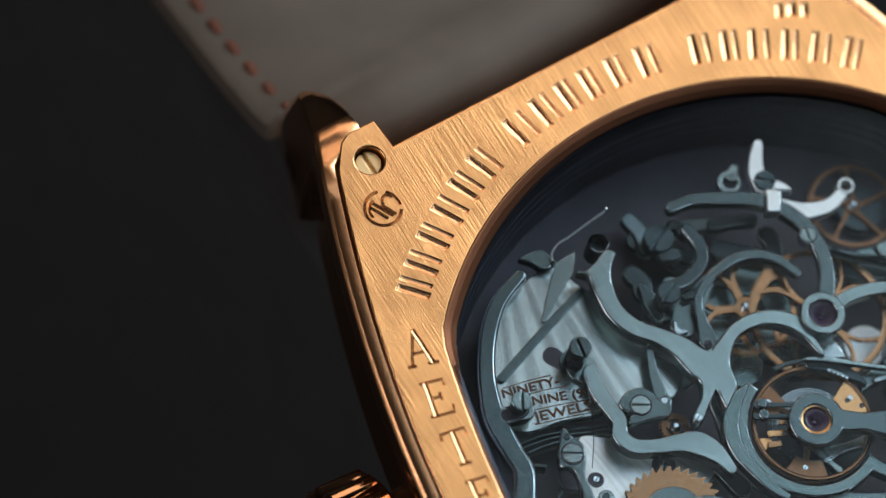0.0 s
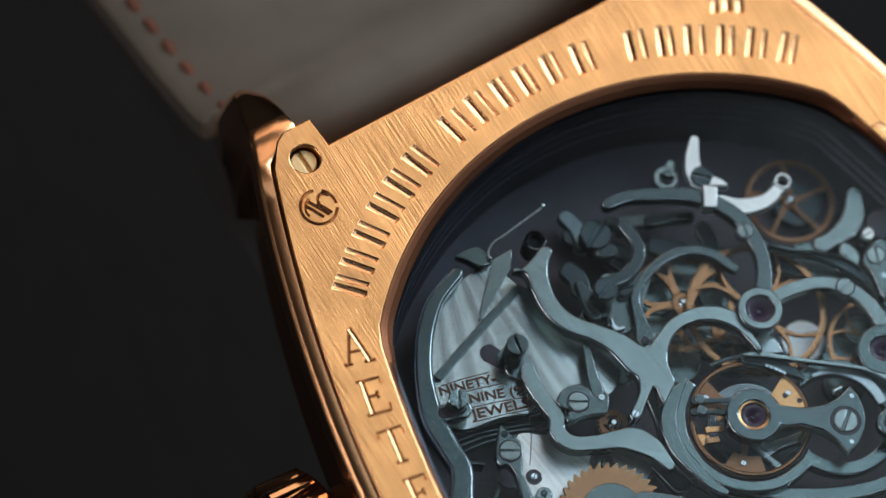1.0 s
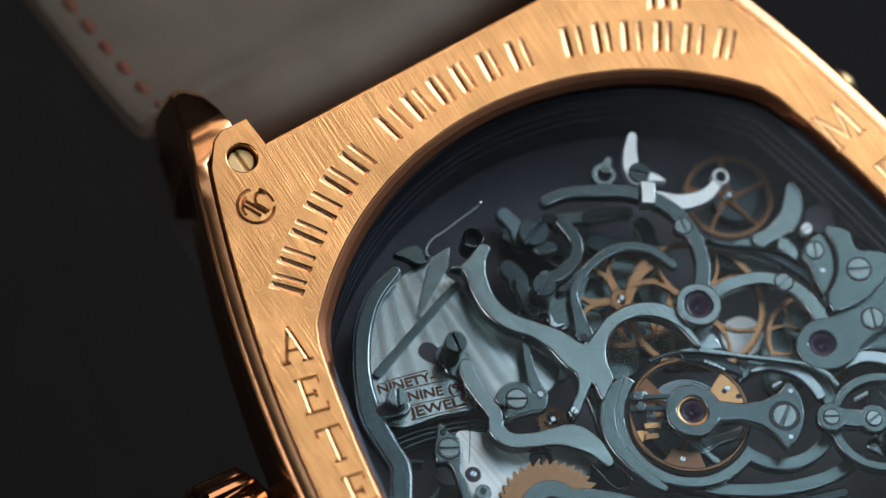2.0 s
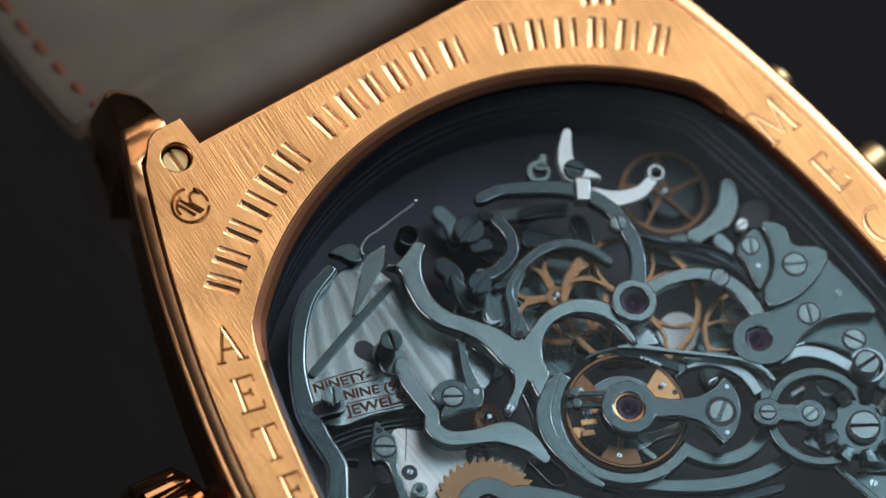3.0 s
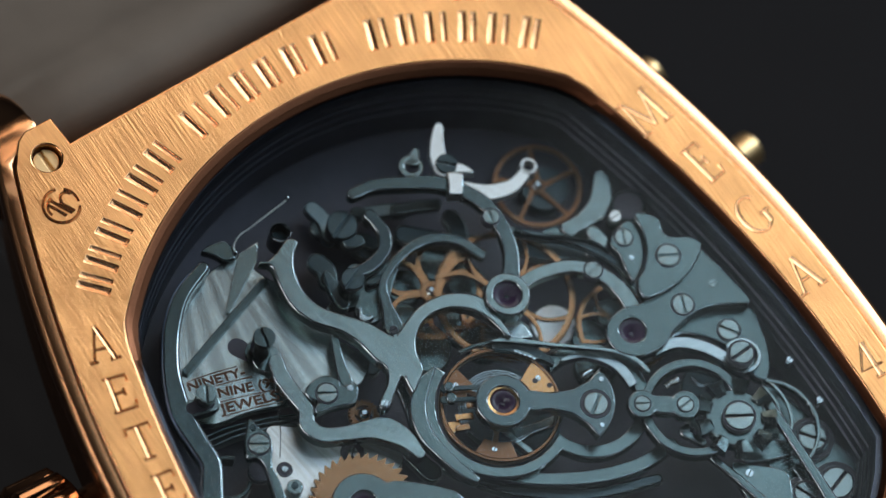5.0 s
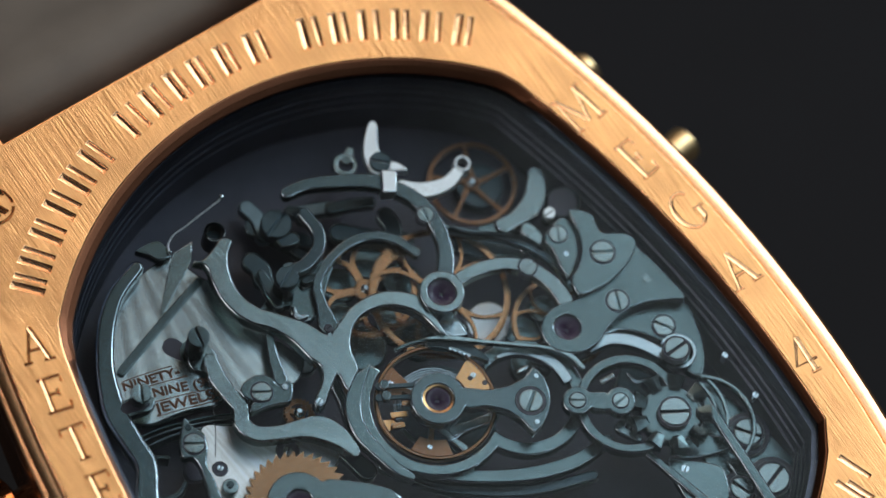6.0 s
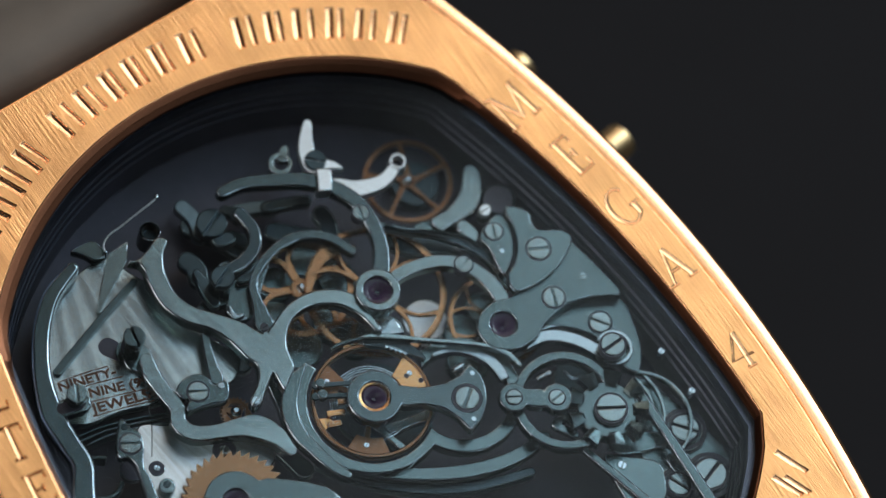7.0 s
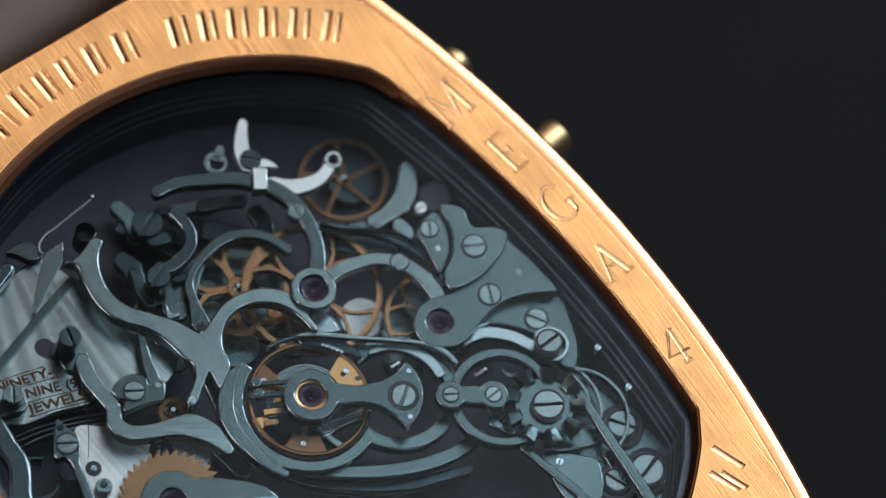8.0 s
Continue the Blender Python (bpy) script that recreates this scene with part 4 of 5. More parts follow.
# --- balance and its cock ---
BX, BY = (1.31, 4.42)
balance = ring_plate("balance_wheel", BX, BY, 2.98, 0.11, 2.65, 0.4, [SHADED_BRASS, COPPER], "copper-coloured balance wheel with gilt weights")
for a0, a1, r0, mat in ((12, 52, 1.7, GILT), (134, 172, 1.75, SHADED_BRASS), (238, 282, 2.0, SHADED_BRASS), (196, 210, 2.3, GILT)):
    o = arc(BX, BY, 2.9, a0 - 28.2, a1 - 28.2, 12) + arc(BX, BY, r0, a1 - 28.2 - 3, a0 - 28.2 + 3, 12)
    sheet("balance_weight", o, -2.95, -2.68, mat, balance, "gilt weight", 0.04)
for a in (34, 152, 257):
    g = radians(a - 28.2)
    p = [(BX + 0.5 * math.cos(g), BY + 0.5 * math.sin(g), 0.16), (BX + 1.6 * math.cos(g), BY + 1.6 * math.sin(g), 0.13), (BX + 2.9 * math.cos(g), BY + 2.9 * math.sin(g), 0.16)]
    sheet("balance_arm", ribbon(p, 6, "flat"), -2.95, -2.72, SHADED_BRASS, balance, "", 0.03)
    screw(BX + 2.45 * math.cos(g), BY + 2.45 * math.sin(g), 0.14, -2.6, 30, EDGE, balance, "", 0.15, 0.2, "weight_screw")
bm = bmesh.new()
spiral = [(BX + (0.7 + 0.12 * k / 6.283) * math.cos(k), BY + (0.7 + 0.12 * k / 6.283) * math.sin(k), -3.15) for k in [i * 0.22 for i in range(330)]]
part("hairspring", sweep(bm, spiral, [(-0.015, -0.07), (0.015, -0.07), (0.015, 0.07), (-0.015, 0.07)]), EDGE, balance, "fine coiled steel hairspring")
for p0, p1, mat in (((-1.09, 4.97), (-0.24, 4.59), GILT), ((-0.25, 5.24), (0.19, 5.02), COPPER), ((-1.36, 4.45), (-0.72, 4.20), COPPER)):
    sheet("regulator_block", ribbon([(*p0, 0.16), (*p1, 0.16)], 4, "flat"), -2.6, -2.45, mat, balance, "gilt block", 0.03)
for p0, p1 in (((-0.75, 6.51), (0.82, 5.68)), ((-1.09, 6.00), (0.47, 5.16))):
    sheet("regulator_pin_arm", ribbon([(*p0, 0.2), ((p0[0] * 2 + p1[0]) / 3, (p0[1] * 2 + p1[1]) / 3, 0.12), (*p1, 0.12)], 4), -2.45, -2.3, [STEEL_DARK, STEEL], balance, "dark steel arm", 0.03)
for p in ((-0.52, 6.43), (-0.76, 5.88)):
    boss(*p, 0.27, 2.15, 0.4, balance, [STEEL_DIM, EDGE], "stud")
# Black discs on the weight stand in for its shaded holes.
for p in ((3.55, 4.63), (4.04, 4.05)):
    sheet("weight_hole_shade", circle(*p, 0.13, 16), -2.7, -2.66, BLACK, balance, "", 0.0)
cock_disc = arc(*(1.11, 4.18), 1.4, 22 - 28.2, 338 - 28.2, 44)
cock = bridge("balance_cock", cock_disc + [(2.16, 2.91), (2.96, 2.56), (3.71, 1.83), (4.05, 1.03), (4.17, 0.17)] + flat(spline([(4.17, 0.17), (5.02, 0.40), (5.91, 1.21), (6.30, 2.30), (6.17, 3.16)], False, 6))[1:]
              + [(5.38, 2.90), (4.51, 2.92), (3.45, 3.30), (2.77, 3.83)], 1.35, 0.7, [STEEL_DIM, EDGE], "blue-grey steel balance cock with copper-ringed jewel", 0.07, [circle(*(1.11, 4.18), 0.78, 36)])
jewel(*(1.13, 4.20), 0.6, 1.45, cock, GILT)
screw(*(4.99, 1.67), 0.62, -1.28, 37, SCREW, cock, "", 0.35, 0.22)
ring_plate("screw_seat", *(4.99, 1.67), 0.72, 0.08, 1.335, 0.2, [BLACK, STEEL_DARK], "", None, None, 0.03).parent = cock
for p in ((5.97, 2.63), (4.62, 0.56)):
    screw(*p, 0.13, -1.29, 0, EDGE, cock, "", 0.2, 0.01, "pin")

# --- frame round the balance ---
arm("cage_arm", [(-0.59, 7.63, 0.08), (-1.63, 7.15, 0.36), (-2.57, 6.18, 0.42), (-2.95, 4.90, 0.38), (-2.80, 3.58, 0.33), (-2.48, 2.30, 0.28), (-2.14, 1.61, 0.2)], 2.1, 0.7, ME, "blue-grey curved arm round the balance")


def two_lobes(c1, r1, c2, r2, start):
    """Two crossing circles, from an angle on the first one round to where the second meets it again."""
    d, g = math.dist(c1, c2), math.degrees(math.atan2(c2[1] - c1[1], c2[0] - c1[0]))
    a = math.degrees(math.acos((d * d + r1 * r1 - r2 * r2) / (2 * d * r1)))
    b = math.degrees(math.acos((d * d + r2 * r2 - r1 * r1) / (2 * d * r2)))
    return arc(*c1, r1, start, g + 360 - a, 60) + arc(*c2, r2, g + 180 + b, g + 540 - b, 60)[1:]


C1, C2 = (1.22, 4.35), (5.35, 2.35)
bridge("lobed_frame", two_lobes(C1, 3.78, C2, 3.1, 114) + two_lobes(C1, 3.22, C2, 2.42, 114)[::-1], 2.7, 0.7, ME, "blue-grey steel frame open round the balance", 0.06)
ring_plate("frame_ring", *C1, 3.45, 0.1, 2.55, 0.2, DE, "dark steel frame round the balance", 20, 92)
ring_plate("frame_ring", *(9.45, -0.78), 2.42, 0.23, 2.15, 0.7, ME, "blue-grey steel ring frame", 18 - 28, 350 - 28)
arm("lower_band", [(-2.48, 5.11, 0.3), (-2.33, 3.55, 0.3), (-1.06, 1.88, 0.32), (0.95, 0.28, 0.34), (3.47, -1.06, 0.38), (5.81, -1.66, 0.36), (7.79, -1.55, 0.3)], 3.2, 0.6, ME, "blue-grey steel band below the balance")
arm("lower_band", [(-2.36, 3.33, 0.3), (-0.34, 0.74, 0.3), (2.96, -1.49, 0.3), (6.36, -2.57, 0.25)], 3.9, 0.5, DE, "dark steel band")
arm("top_bar", [(2.7, 7.33, 0.08), (3.59, 6.85, 0.13), (5.05, 5.72, 0.11), (6.54, 4.62, 0.1), (7.7, 3.7, 0.1), (8.38, 2.75, 0.12), (8.55, 1.98, 0.1)], 2.0, 0.35, None, "narrow steel spring bar", 0.04)
arm("top_bar", [(2.92, 7.16, 0.3), (3.87, 6.39, 0.3), (4.50, 5.57, 0.25), (4.81, 4.94, 0.1)], 2.45, 0.35, [STEEL_DARK, EDGE], "dark steel tongue", 0.04)
for (x0, y0), (x1, y1) in (((5.63, 3.51), (6.18, 3.52)), ((8.89, 0.90), (9.73, 0.91))):
    ax, ay = x1 - x0, y1 - y0
    ln = math.hypot(ax, ay)
    coil = [(x0 + ax * k / 72 - ay / ln * 0.17 * math.cos(k * 0.52), y0 + ay * k / 72 + ax / ln * 0.17 * math.cos(k * 0.52), -2.3 + 0.17 * math.sin(k * 0.52)) for k in range(73)]
    part("coil_spring", sweep(bmesh.new(), coil, [(0.035 * math.cos(q * math.pi / 3), 0.035 * math.sin(q * math.pi / 3)) for q in range(6)]), EDGE, watch, "tiny bright steel coil spring")
rack = arm("toothed_rack", [(3.5, 6.45, 0.05), (3.83, 6.05, 0.07), (4.12, 5.65, 0.05)], 2.35, 0.2, [STEEL, EDGE], "bright toothed steel rack", 0.03)
for k in range(5):
    (x0, y0), (x1, y1) = (3.5, 6.4), (4.08, 5.62)
    x, y = x0 + (x1 - x0) * k / 4, y0 + (y1 - y0) * k / 4
    sheet("rack_tooth", [(x - 0.07, y - 0.1), (x + 0.05, y - 0.12), (x - 0.06, y + 0.06)], -2.55, -2.32, EDGE, rack, "", 0.0)

# --- two-screw bridge and star wheel ---
duo = bridge("two_screw_bridge", arc(*(7.10, 0.52), 0.76, 35 - 28, 325 - 28, 30) + [(7.52, -0.32), (8.02, -0.66)] + arc(*(8.94, -0.61), 0.76, 215 - 28, 505 - 28, 30) + [(8.58, 0.17), (8.06, 0.49)], 1.5, 0.6, ME, "blue-grey steel bridge with two slotted screws")
screw(*(7.08, 0.51), 0.4, -1.42, 0 + 28 - 56, SCREW, duo, "", 0.3, 0.2)
screw(*(8.92, -0.62), 0.4, -1.42, 35 - 28, SCREW, duo, "", 0.3, 0.2)
SX, SY = (10.95, -2.33)
star = bridge("star_wheel", circle(SX, SY, 1.5, 48), 2.1, 0.8, [STEEL_MID, STEEL], "steel star wheel with wedge-shaped teeth and a large screw", 0.06)
for i in range(9):
    m = Matrix.Translation((SX, SY, 0)) @ Matrix.Rotation(radians(8 + 40 * i), 4, "Z")
    bm = bmesh.new()
    low_ring = [bm.verts.new(m @ Vector(p)) for p in ((1.2, -0.3, -2.4), (2.12, -0.5, -2.4), (2.12, 0.5, -2.4), (1.2, 0.3, -2.4))]
    top_ring = [bm.verts.new(m @ Vector(p)) for p in ((1.28, -0.26, -1.95), (2.05, -0.44, -1.9), (2.05, 0.44, -1.9), (1.28, 0.26, -1.95))]
    ridge = [bm.verts.new(m @ Vector(p)) for p in ((1.4, -0.05, -1.86), (2.0, -0.1, -1.76))]
    for k in range(4):
        bm.faces.new((low_ring[k], low_ring[(k + 1) % 4], top_ring[(k + 1) % 4], top_ring[k]))
    for q in ((top_ring[0], top_ring[1], ridge[1], ridge[0]), (top_ring[2], top_ring[3], ridge[0], ridge[1]), (top_ring[1], top_ring[2], ridge[1]), (top_ring[3], top_ring[0], ridge[0]), low_ring):
        bm.faces.new(q)
    part("tooth", bm, STEEL_MID, star, "", 10)
screw(SX + 0.08, SY - 0.12, 0.76, -1.72, -28, SCREW, star, "", 0.35, 0.16)
post(*(9.07, -1.46), 0.17, 2.3, 1.0, star, 0, False)
arm("detent_arm", [(9.17, -1.40, 0.2), (8.49, -1.43, 0.22), (9.01, -2.41, 0.2)], 2.7, 0.3, None, "short steel detent arm")

# --- lower right corner ---
corner_plate = bridge("corner_plate", flat(spline([(13.62, -1.35), (14.4, -2.0), (14.9, -3.5), (15.3, -5.4), (15.5, -8.0), (14.60, -9.5), (12.35, -9.0), (10.72, -7.3), (11.76, -4.57)], True, 6)), 3.9, 0.6, ME, "dark steel corner plate")
for c, r, turn in (((14.18, -4.84), 0.72, -50), ((13.85, -7.54), 0.82, 20), ((12.18, -7.18), 0.6, -65)):
    ring_plate("screw_seat", *c, r + 0.3, 0.14, 3.6, 0.3, [BLACK, EDGE], "", None, None, 0.04).parent = corner_plate
    screw(*c, r, -3.35, turn, SCREW, corner_plate, "", 0.35, 0.16)
arm("long_spring", [(13.06, -2.37, 0.22), (12.97, -4.73, 0.24), (12.88, -7.09, 0.26), (12.78, -9.04, 0.28)], 2.6, 0.4, ME, "long straight blue-grey steel spring")
tongue = bridge("tongue_plate", flat(spline([(9.65, -4.13), (10.57, -4.63), (11.68, -5.56), (11.79, -6.24), (11.14, -7.44), (10.00, -7.95), (9.30, -6.72)], True, 6)), 3.0, 0.5, ME, "blue-grey steel tongue plate")
screw(*(10.16, -4.94), 0.22, -2.95, 40, EDGE, tongue, "", 0.2, 0.2, "pin")
arm("diagonal_bar", [(8.93, -3.17, 0.16), (9.42, -4.84, 0.2), (10.08, -7.25, 0.22)], 2.75, 0.35, ME, "diagonal steel bar")
ring_plate("guard_ring", *(12.41, -3.39), 2.55, 0.09, 3.0, 0.4, [STEEL, EDGE], "thin polished steel guard ring", -75, 60, 0.04)
for p in ((15.25, -1.03), (15.33, -3.60)):
    screw(*p, 0.17, -2.5, 20, EDGE, watch, "small bright pin", 0.4, 0.2, "pin")

# --- ratchet bridge at the bottom ---
rb = bridge("ratchet_bridge", arc(*(-7.77, 3.32), 1.6, 40 - 28, 300 - 28, 40) + [(-4.57, 1.40), (-3.20, 0.61), (-3.46, 1.53), (-4.14, 2.27), (-4.98, 2.98), (-5.81, 3.58)], 1.9, 0.8, ME, "blue-grey bridge with jewel over the ratchet wheel", 0.06, [circle(*(-7.77, 3.32), 0.68, 32)])
jewel(*(-7.76, 3.33), 0.66, 2.0, rb)

# --- levers on the left ---
left_arm = arm("outer_lever", [(-7.66, 18.05, 0.35), (-9.33, 17.37, 0.42), (-10.65, 16.24, 0.46), (-11.70, 14.81, 0.46), (-12.33, 13.62, 0.5), (-12.90, 12.00, 0.6), (-13.02, 10.27, 0.55), (-13.10, 8.97, 0.55), (-13.92, 7.66, 0.6), (-14.52, 6.52, 0.6)], 2.0, 0.7, [STEEL_DIM, EDGE], "broad curved blue-grey lever beside the opening", 0.15)
# The lever's hole is only its shade, a black sheet on top.
sheet("slot_hole_shade", ribbon([(-12.32, 11.95, 0.3), (-11.46, 11.79, 0.34)], 6), -2.1, -1.985, BLACK, left_arm, "black sheet for the shade of an elongated hole", 0.0)
arm("slot_boss", [(-12.40, 11.99, 0.45), (-11.34, 11.74, 0.5)], 2.02, 0.6, None, "rounded steel boss with a slot")
post(*(-11.50, 12.03), 0.52, 1.15, 1.0, left_arm, 60, False)
post(*(-7.42, 13.03), 0.56, 1.0, 2.0, barrel_plate, 80, True, STEEL_DIM)
bridge("post_foot", circle(*(-7.29, 12.54), 0.75, 32), 2.9, 0.4, None, "round steel foot", 0.06)
s_lever = arm("s_lever", [(-7.21, 12.03, 0.4), (-7.39, 11.15, 0.42), (-7.37, 10.08, 0.4), (-7.32, 9.16, 0.4), (-7.70, 8.40, 0.42), (-7.38, 7.57, 0.42), (-6.36, 7.02, 0.4), (-5.30, 6.64, 0.5), (-4.51, 6.19, 0.66), (-3.95, 5.27, 0.52), (-3.75, 4.25, 0.3)],
              2.3, 0.7, None, "S-shaped blue-grey steel lever")
cam_lever = bridge("cam_lever", flat(spline([(-6.95, 9.82), (-6.36, 10.16), (-5.55, 10.07), (-5.13, 9.56), (-5.14, 9.15), (-4.55, 9.05), (-4.52, 8.65), (-5.04, 8.09), (-5.71, 8.28), (-6.33, 8.44), (-7.03, 8.59), (-6.87, 8.95), (-6.51, 9.04), (-6.83, 9.27)], True, 6)),
                   2.1, 0.6, ME, "small blue-grey cam lever")
screw(*(-6.05, 9.22), 0.52, -2.0, 28 - 56, SCREW, cam_lever, "", 0.3, 0.18)
screw(*(-4.88, 8.86), 0.17, -2.02, 0, EDGE, cam_lever, "", 0.2, 0.01, "pin")
point_lever = bridge("pointed_lever", flat(spline([(-10.18, 10.01), (-10.02, 9.36), (-9.79, 8.78), (-10.05, 8.06), (-10.57, 7.31), (-10.73, 6.36), (-11.18, 4.83), (-11.65, 5.11), (-11.22, 6.50), (-10.93, 7.53), (-11.02, 8.05), (-11.40, 8.24), (-11.23, 8.82), (-10.76, 9.45)], True, 6)),
                     1.9, 0.6, ME, "pointed blue-grey steel lever")
screw(*(-10.54, 8.60), 0.54, -1.8, 28 - 56, SCREW, point_lever, "", 0.3, 0.18)
screw(*(-10.30, 9.50), 0.17, -1.84, 0, STEEL_DARK, point_lever, "", 0.2, 0.2, "pin")
# Wells are black discs on the plate, for the shade inside them.
for c, r in (((-9.62, 7.31), 0.42), ((-6.20, 6.33), 0.62)):
    sheet("well_shade", circle(*c, r, 32), -3.99, -3.6, [BLACK, EDGE], bright_plate, "black disc for the shade of a screw well", 0.04, (), 1)
    screw(*c, r * 0.4, -3.5, 40, EDGE, bright_plate, "", 0.2, 0.2, "pin")
small_boss = boss(*(-9.88, 6.10), 0.42, 3.0, 1.0, watch, SE, "small_boss")
screw(*(-9.86, 6.16), 0.18, -2.9, 10, STEEL_DARK, small_boss, "", 0.2, 0.2)
ring_plate("barrel_wall", *(-12.35, 8.31), 1.1, 0.12, 3.4, 0.8, DE, "dark barrel wall", 40, 320)
wire("spring_wire", [(*(-7.78, 11.71), -1.6), (*(-8.36, 10.28), -2.0), (*(-9.00, 8.89), -2.4), (*(-9.75, 7.72), -2.8)], 0.025, EDGE, watch, "fine bright steel wire")

# --- upper left cluster, its shade put into dark steel tones ---
wire("hook_spring", [(-1.81, 19.15, -2.4), (-2.06, 19.07, -2.4), (-3.16, 18.92, -2.4), (-4.3, 18.75, -2.4), (-4.94, 18.69, -2.4), (-5.5, 18.4, -2.4), (-5.7, 17.96, -2.4)], 0.05, STEEL_BRIGHT, watch, "polished steel hook spring")
cup = part("spring_cup", lathe(bmesh.new(), -3.27, 17.62, [(0.0, -2.6), (0.36, -2.6), (0.4, -1.9), (0.47, -1.84), (0.54, -1.92), (0.55, -3.4)], 28), [STEEL_DARK], watch, "dark hollow steel cup with a bright rim", 30)
ring_plate("cup_rim", *(-3.27, 17.62), 0.49, 0.05, 1.86, 0.08, [EDGE, EDGE], "bright rim", 190, 330, 0.02).parent = cup
bridge("corner_tab", flat(spline([(-7.01, 19.04), (-5.82, 18.96), (-5.54, 18.23), (-5.69, 17.86), (-6.31, 17.98), (-6.67, 18.54)], True, 5)), 2.6, 0.5, [STEEL_MID, EDGE], "small blue-grey steel tab")
post(*(0.02, 16.74), 0.78, 3.0, 0.9, watch, 25, False, STEEL_DARK)
post(*(-1.50, 13.72), 0.6, 2.0, 1.9, watch, 25, True, STEEL_DARK)
arm("hook_arm", [(1.41, 16.39, 0.3), (1.48, 15.28, 0.32), (1.02, 14.47, 0.34), (0.02, 14.06, 0.34), (-1.03, 14.13, 0.3)], 2.6, 0.5, [STEEL_DARK, EDGE], "curved steel hook arm toned dark for shade")
arm("hook_arm", [(0.96, 13.52, 0.16), (0.30, 13.29, 0.2), (-0.52, 13.38, 0.2)], 2.9, 0.4, DE, "curved steel finger toned dark for shade")
bridge("inner_block", flat(spline([(-0.33, 16.16), (0.61, 15.92), (0.54, 15.36), (-0.35, 15.56)], True, 5)), 3.2, 0.6, DE, "steel block toned dark for shade")
arm("inner_arm", [(-1.97, 15.04, 0.2), (-2.06, 14.11, 0.35), (-2.13, 13.23, 0.3)], 3.5, 0.5, DE, "dark steel arm")
arm("inner_arm", [(-1.80, 12.44, 0.1), (-1.93, 11.91, 0.14), (-1.52, 11.75, 0.1)], 2.9, 0.3, [EDGE, EDGE], "polished steel clip")
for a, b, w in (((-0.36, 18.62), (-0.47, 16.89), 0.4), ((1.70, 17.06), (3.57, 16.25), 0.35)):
    arm("dark_lever", [(*a, w), ((a[0] + b[0]) / 2 + 0.2, (a[1] + b[1]) / 2, w), (*b, w)], 4.2, 0.5, [BLUED, STEEL_DARK], "steel lever toned dark for shade")

for x, y, r in ((-1.8, 19.15, 0.13), (-5.68, 17.96, 0.1)):
    part("spring_knob", lathe(bmesh.new(), x, y, [(0.0, -2.2), (0.6 * r, -2.23), (r, -2.35), (0.7 * r, -2.6)], 16), EDGE, watch, "tiny polished steel knob")
# --- bright levers at the top ---
WE = [STEEL_BRIGHT, EDGE]
white = arm("bright_lever", [(6.86, 18.42, 0.26), (6.34, 17.8, 0.36), (5.95, 17.1, 0.45), (5.85, 16.4, 0.5)], 2.0, 0.5, WE, "bright polished steel lever with a screw", 0.05)
screw(*(6.04, 16.52), 0.54, -1.85, 28 - 70, STEEL_DARK, white, "", 0.35, 0.18)
bridge("bright_block", [(5.73, 16.04), (6.37, 15.56), (5.74, 14.61), (5.08, 14.95)], 1.6, 0.9, WE, "bright polished steel block", 0.06)
arm("bright_tail", [(6.33, 16.21, 0.3), (6.71, 15.88, 0.25), (6.97, 15.57, 0.12)], 2.04, 0.5, WE, "bright pointed steel tail")
eye = (9.75, 14.46)
arc_lever = arm("bright_arc_lever", [(9.30, 14.21, 0.32), (8.62, 13.99, 0.36), (7.92, 14.05, 0.4), (7.10, 14.36, 0.43), (6.43, 15.02, 0.35)], 2.42, 0.5, WE, "bright curved steel lever with an eye", 0.05)
bridge("eye_ring", circle(*eye, 0.46, 32), 2.38, 0.5, WE, "", 0.05, [circle(*eye, 0.27, 28)], arc_lever)
bridge("eye_lever", circle(*(4.66, 17.52), 0.62, 32), 2.6, 0.5, SE, "grey steel lever with an eye", 0.05, [circle(*(4.7, 17.5), 0.36, 28)])
arm("grey_link", [(5.0, 17.8, 0.32), (5.35, 18.1, 0.22)], 2.7, 0.4, SE, "small grey steel link")
bridge("light_wedge", flat(spline([(9.64, 11.18), (9.73, 10.43), (10.52, 10.40), (11.79, 10.41), (12.67, 10.98), (13.28, 12.17), (12.83, 12.73), (11.74, 11.66), (10.63, 11.22)], True, 6)), 3.2, 0.5, SE, "light steel wedge plate")
wire("curved_spring", [(*(7.19, 11.94), -2.5), (*(7.90, 11.13), -2.5), (*(9.12, 10.30), -2.5), (*(10.24, 9.33), -2.5), (*(10.62, 8.45), -2.5)], 0.11, STEEL_DARK, watch, "dark curved steel spring")
post(*(11.84, 9.81), 0.3, 2.0, 1.0, watch, 0, False, STEEL_BRIGHT)
bridge("black_knob", circle(*(12.97, 10.12), 0.9, 32), 2.6, 0.8, [BLACK, STEEL_DARK], "round black knob", 0.15)
arm("side_arm", [(10.75, 9.93, 0.35), (10.77, 9.31, 0.4), (10.05, 9.11, 0.3)], 2.9, 0.5, SE, "short steel arm")

# --- small pieces between the levers ---
bridge("light_tab", [(3.86, 7.80), (4.88, 7.64), (4.88, 6.71), (3.77, 7.21)], 2.9, 0.4, [STEEL_PALE, EDGE], "lighter steel tab beside the jewel", 0.04)
arm("cam_prong", [(-3.98, 11.59, 0.22), (-4.49, 10.33, 0.28), (-4.77, 9.36, 0.36)], 2.25, 0.4, ME, "upright steel prong beside the cam lever")
# One more well drawn by its shade alone, as a black disc.
sheet("well_shade", circle(*(-10.70, 7.89), 0.6, 32), -3.99, -3.6, [BLACK, EDGE], bright_plate, "black disc for the shade of a screw well", 0.04, (), 1)
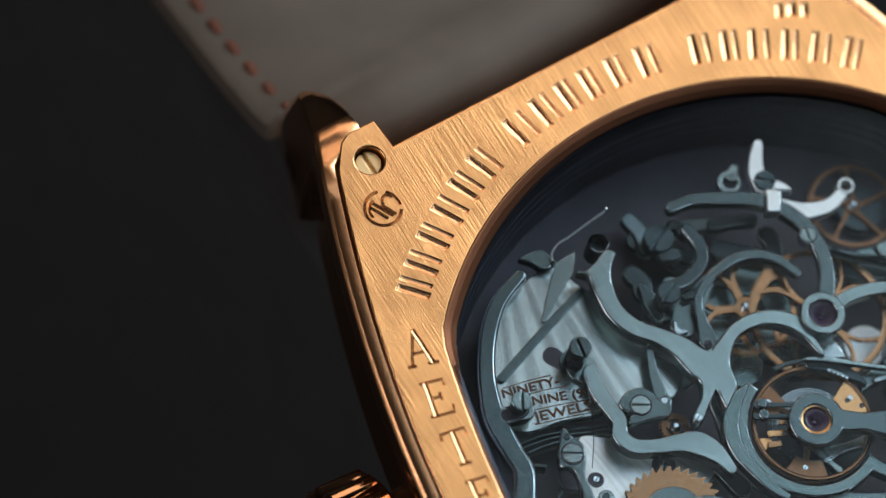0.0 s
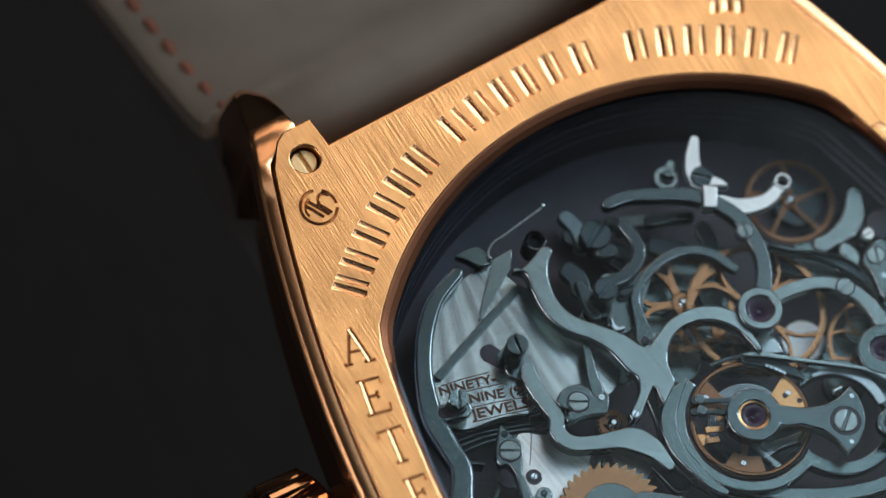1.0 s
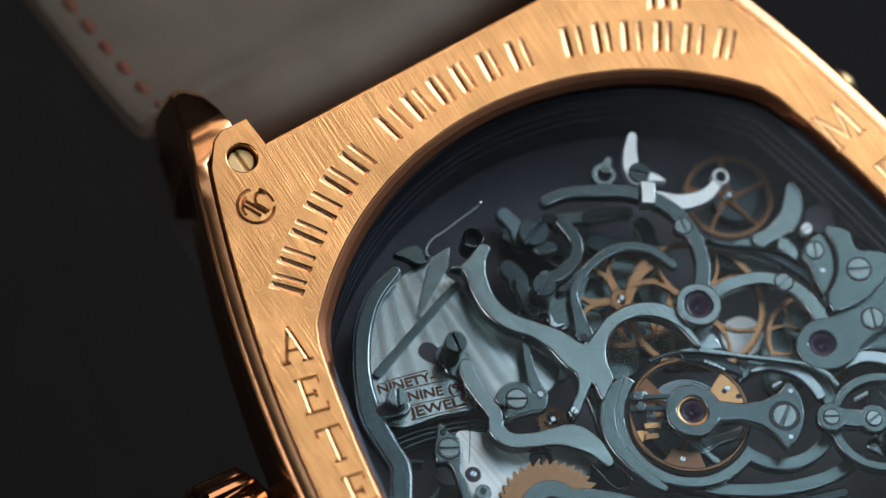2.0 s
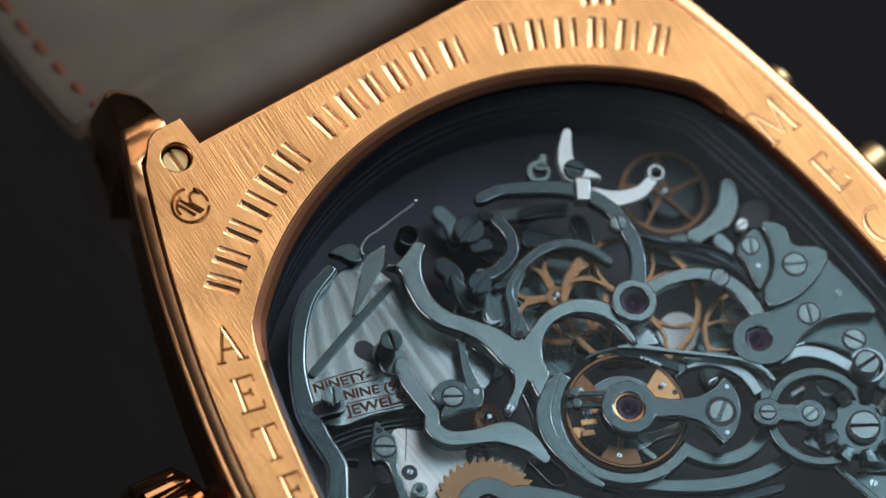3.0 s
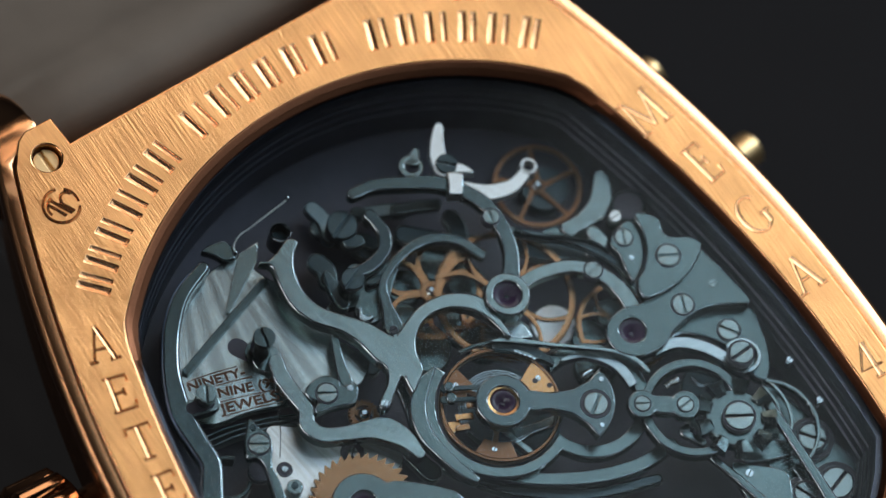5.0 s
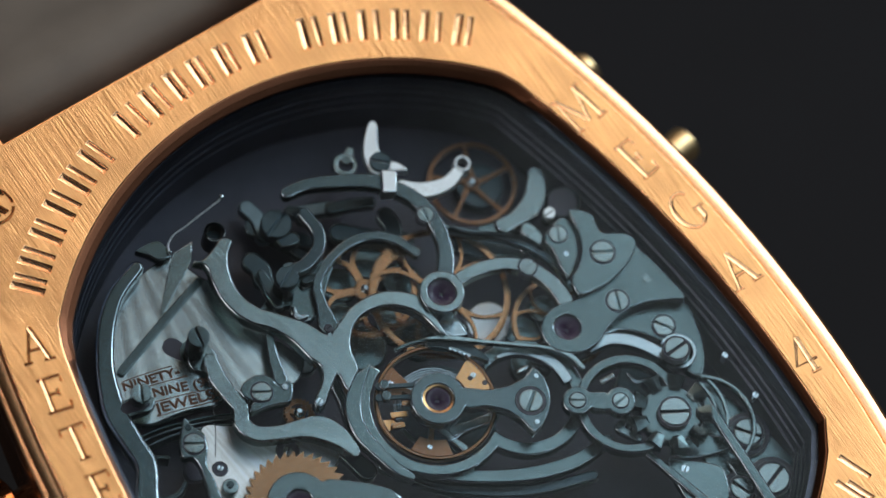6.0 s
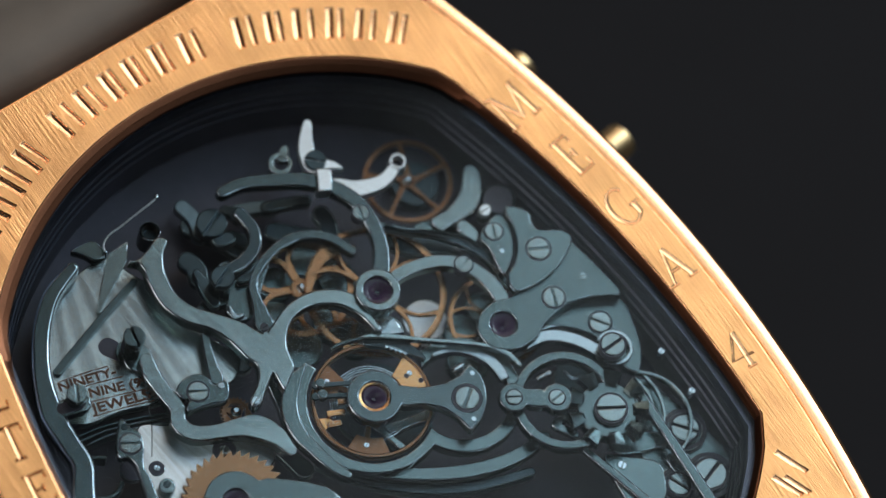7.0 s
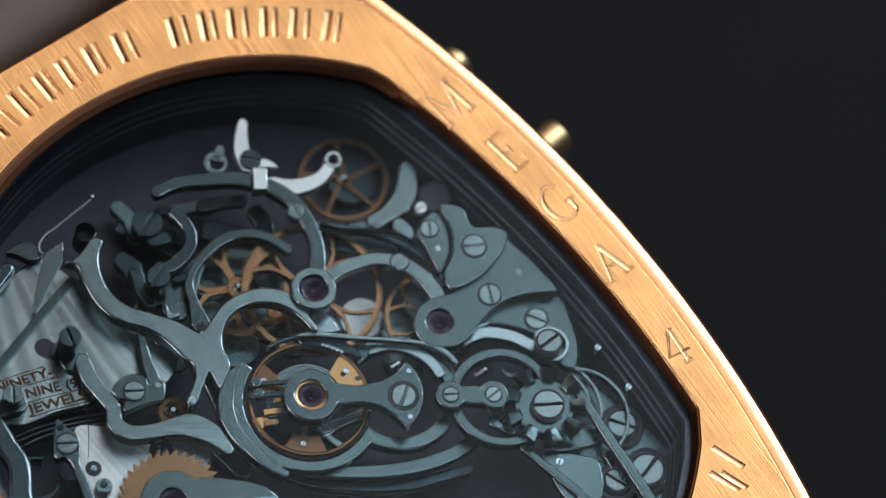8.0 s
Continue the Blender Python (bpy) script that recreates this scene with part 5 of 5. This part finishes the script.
arm("lower_tongue", [(10.86, -3.94, 0.4), (11.93, -4.25, 0.55), (12.81, -4.64, 0.4)], 3.55, 0.4, ME, "short steel tongue under the spring")
arm("lower_tongue", [(12.70, -5.85, 0.3), (12.78, -6.83, 0.4)], 3.5, 0.4, ME, "short steel tongue under the spring")
arm("bright_crescent", [(10.69, 0.89, 0.05), (10.83, 0.30, 0.1), (11.49, 0.14, 0.05)], 3.2, 0.2, [STEEL_PALE, EDGE], "thin bright steel crescent", 0.03)
arm("light_arc", [(5.24, 4.84, 0.1), (6.28, 4.60, 0.2), (7.07, 3.98, 0.26), (7.51, 3.28, 0.28), (7.67, 2.50, 0.28), (7.64, 1.87, 0.26)], 2.5, 0.4, [STEEL_PALE, EDGE], "lighter polished steel arc", 0.05, "flat")
arm("thin_guard", [(13.92, -1.14, 0.06), (14.06, -2.49, 0.07), (13.67, -3.69, 0.07), (12.95, -4.51, 0.06)], 3.1, 0.3, [STEEL, EDGE], "thin curved steel guard", 0.03)
arm("thin_guard", [(13.60, -1.31, 0.06), (13.64, -2.49, 0.07), (13.17, -3.65, 0.06)], 3.3, 0.3, [STEEL, EDGE], "thin curved steel guard", 0.03)
for spot, r in (((15.77, -0.61), 0.14), ((15.92, -3.09), 0.18), ((11.97, 9.91), 0.28)):
    screw(*spot, r, -3.6 if r < 0.25 else -2.2, 15, STEEL_BRIGHT, watch, "small bright pin", 0.5, 0.01, "pin")
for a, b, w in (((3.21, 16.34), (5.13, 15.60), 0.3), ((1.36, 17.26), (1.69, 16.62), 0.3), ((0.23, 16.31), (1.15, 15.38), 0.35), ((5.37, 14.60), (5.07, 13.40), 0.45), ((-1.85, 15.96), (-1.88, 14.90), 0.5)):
    arm("dark_lever", [(*a, w), ((a[0] + b[0]) / 2 + 0.15, (a[1] + b[1]) / 2, w), (*b, w)], 4.0, 0.5, [STEEL_DARK, STEEL], "steel lever toned dark for shade")
arm("inner_plate", [(-1.25, 12.27, 0.7), (-0.10, 13.19, 0.75), (0.96, 13.63, 0.4)], 3.4, 0.5, ME, "steel plate behind the wheel arm")

# --- lettering on the barrel plate ---


def lettering(body, p0, p1, depth, size):
    """One printed line from p0 to p1 on a plate at the given depth."""
    cu = bpy.data.curves.new("letter_shape", "FONT")
    cu.body, cu.size, cu.align_x, cu.align_y, cu.extrude, cu.resolution_u = body, size, "CENTER", "CENTER", 0.01, 3
    cu.offset = 0.014
    tmp = bpy.data.objects.new("letter_shape", cu)
    scene.collection.objects.link(tmp)
    me = bpy.data.meshes.new_from_object(tmp)
    bpy.data.objects.remove(tmp)
    bpy.data.curves.remove(cu)
    bm = bmesh.new()
    bm.from_mesh(me)
    bpy.data.meshes.remove(me)
    wide = max(v.co.x for v in bm.verts) - min(v.co.x for v in bm.verts)
    k = math.hypot(p1[0] - p0[0], p1[1] - p0[1]) / wide
    m = Matrix.Translation(((p0[0] + p1[0]) / 2, (p0[1] + p1[1]) / 2, -depth)) @ Matrix.Rotation(math.atan2(p1[1] - p0[1], p1[0] - p0[0]), 4, "Z") @ Matrix.Diagonal((k, 1, 1, 1))
    for v in bm.verts:
        v.co = m @ v.co
    return part("lettering", bm, INK, barrel_plate, "engraved brown words")


lettering("NINETY-", (-11.5, 13.34), (-8.6, 12.62), 3.185, 0.66)
lettering("NINE (99)", (-10.37, 12.29), (-7.21, 11.25), 3.185, 0.68)
lettering("JEWELS", (-10.74, 11.51), (-7.75, 10.66), 3.185, 0.72)
for p0, p1 in (((-11.3, 13.6), (-8.75, 13.05)), ((-11.2, 12.92), (-8.4, 12.2)), ((-10.6, 11.88), (-7.7, 10.98)), ((-10.85, 11.15), (-7.8, 10.3))):
    sheet("text_rule", ribbon([(*p0, 0.022), ((p0[0] + p1[0]) / 2, (p0[1] + p1[1]) / 2 + 0.04, 0.022), (*p1, 0.022)], 6, "flat"), -3.2, -3.182, INK, barrel_plate, "", 0.0)
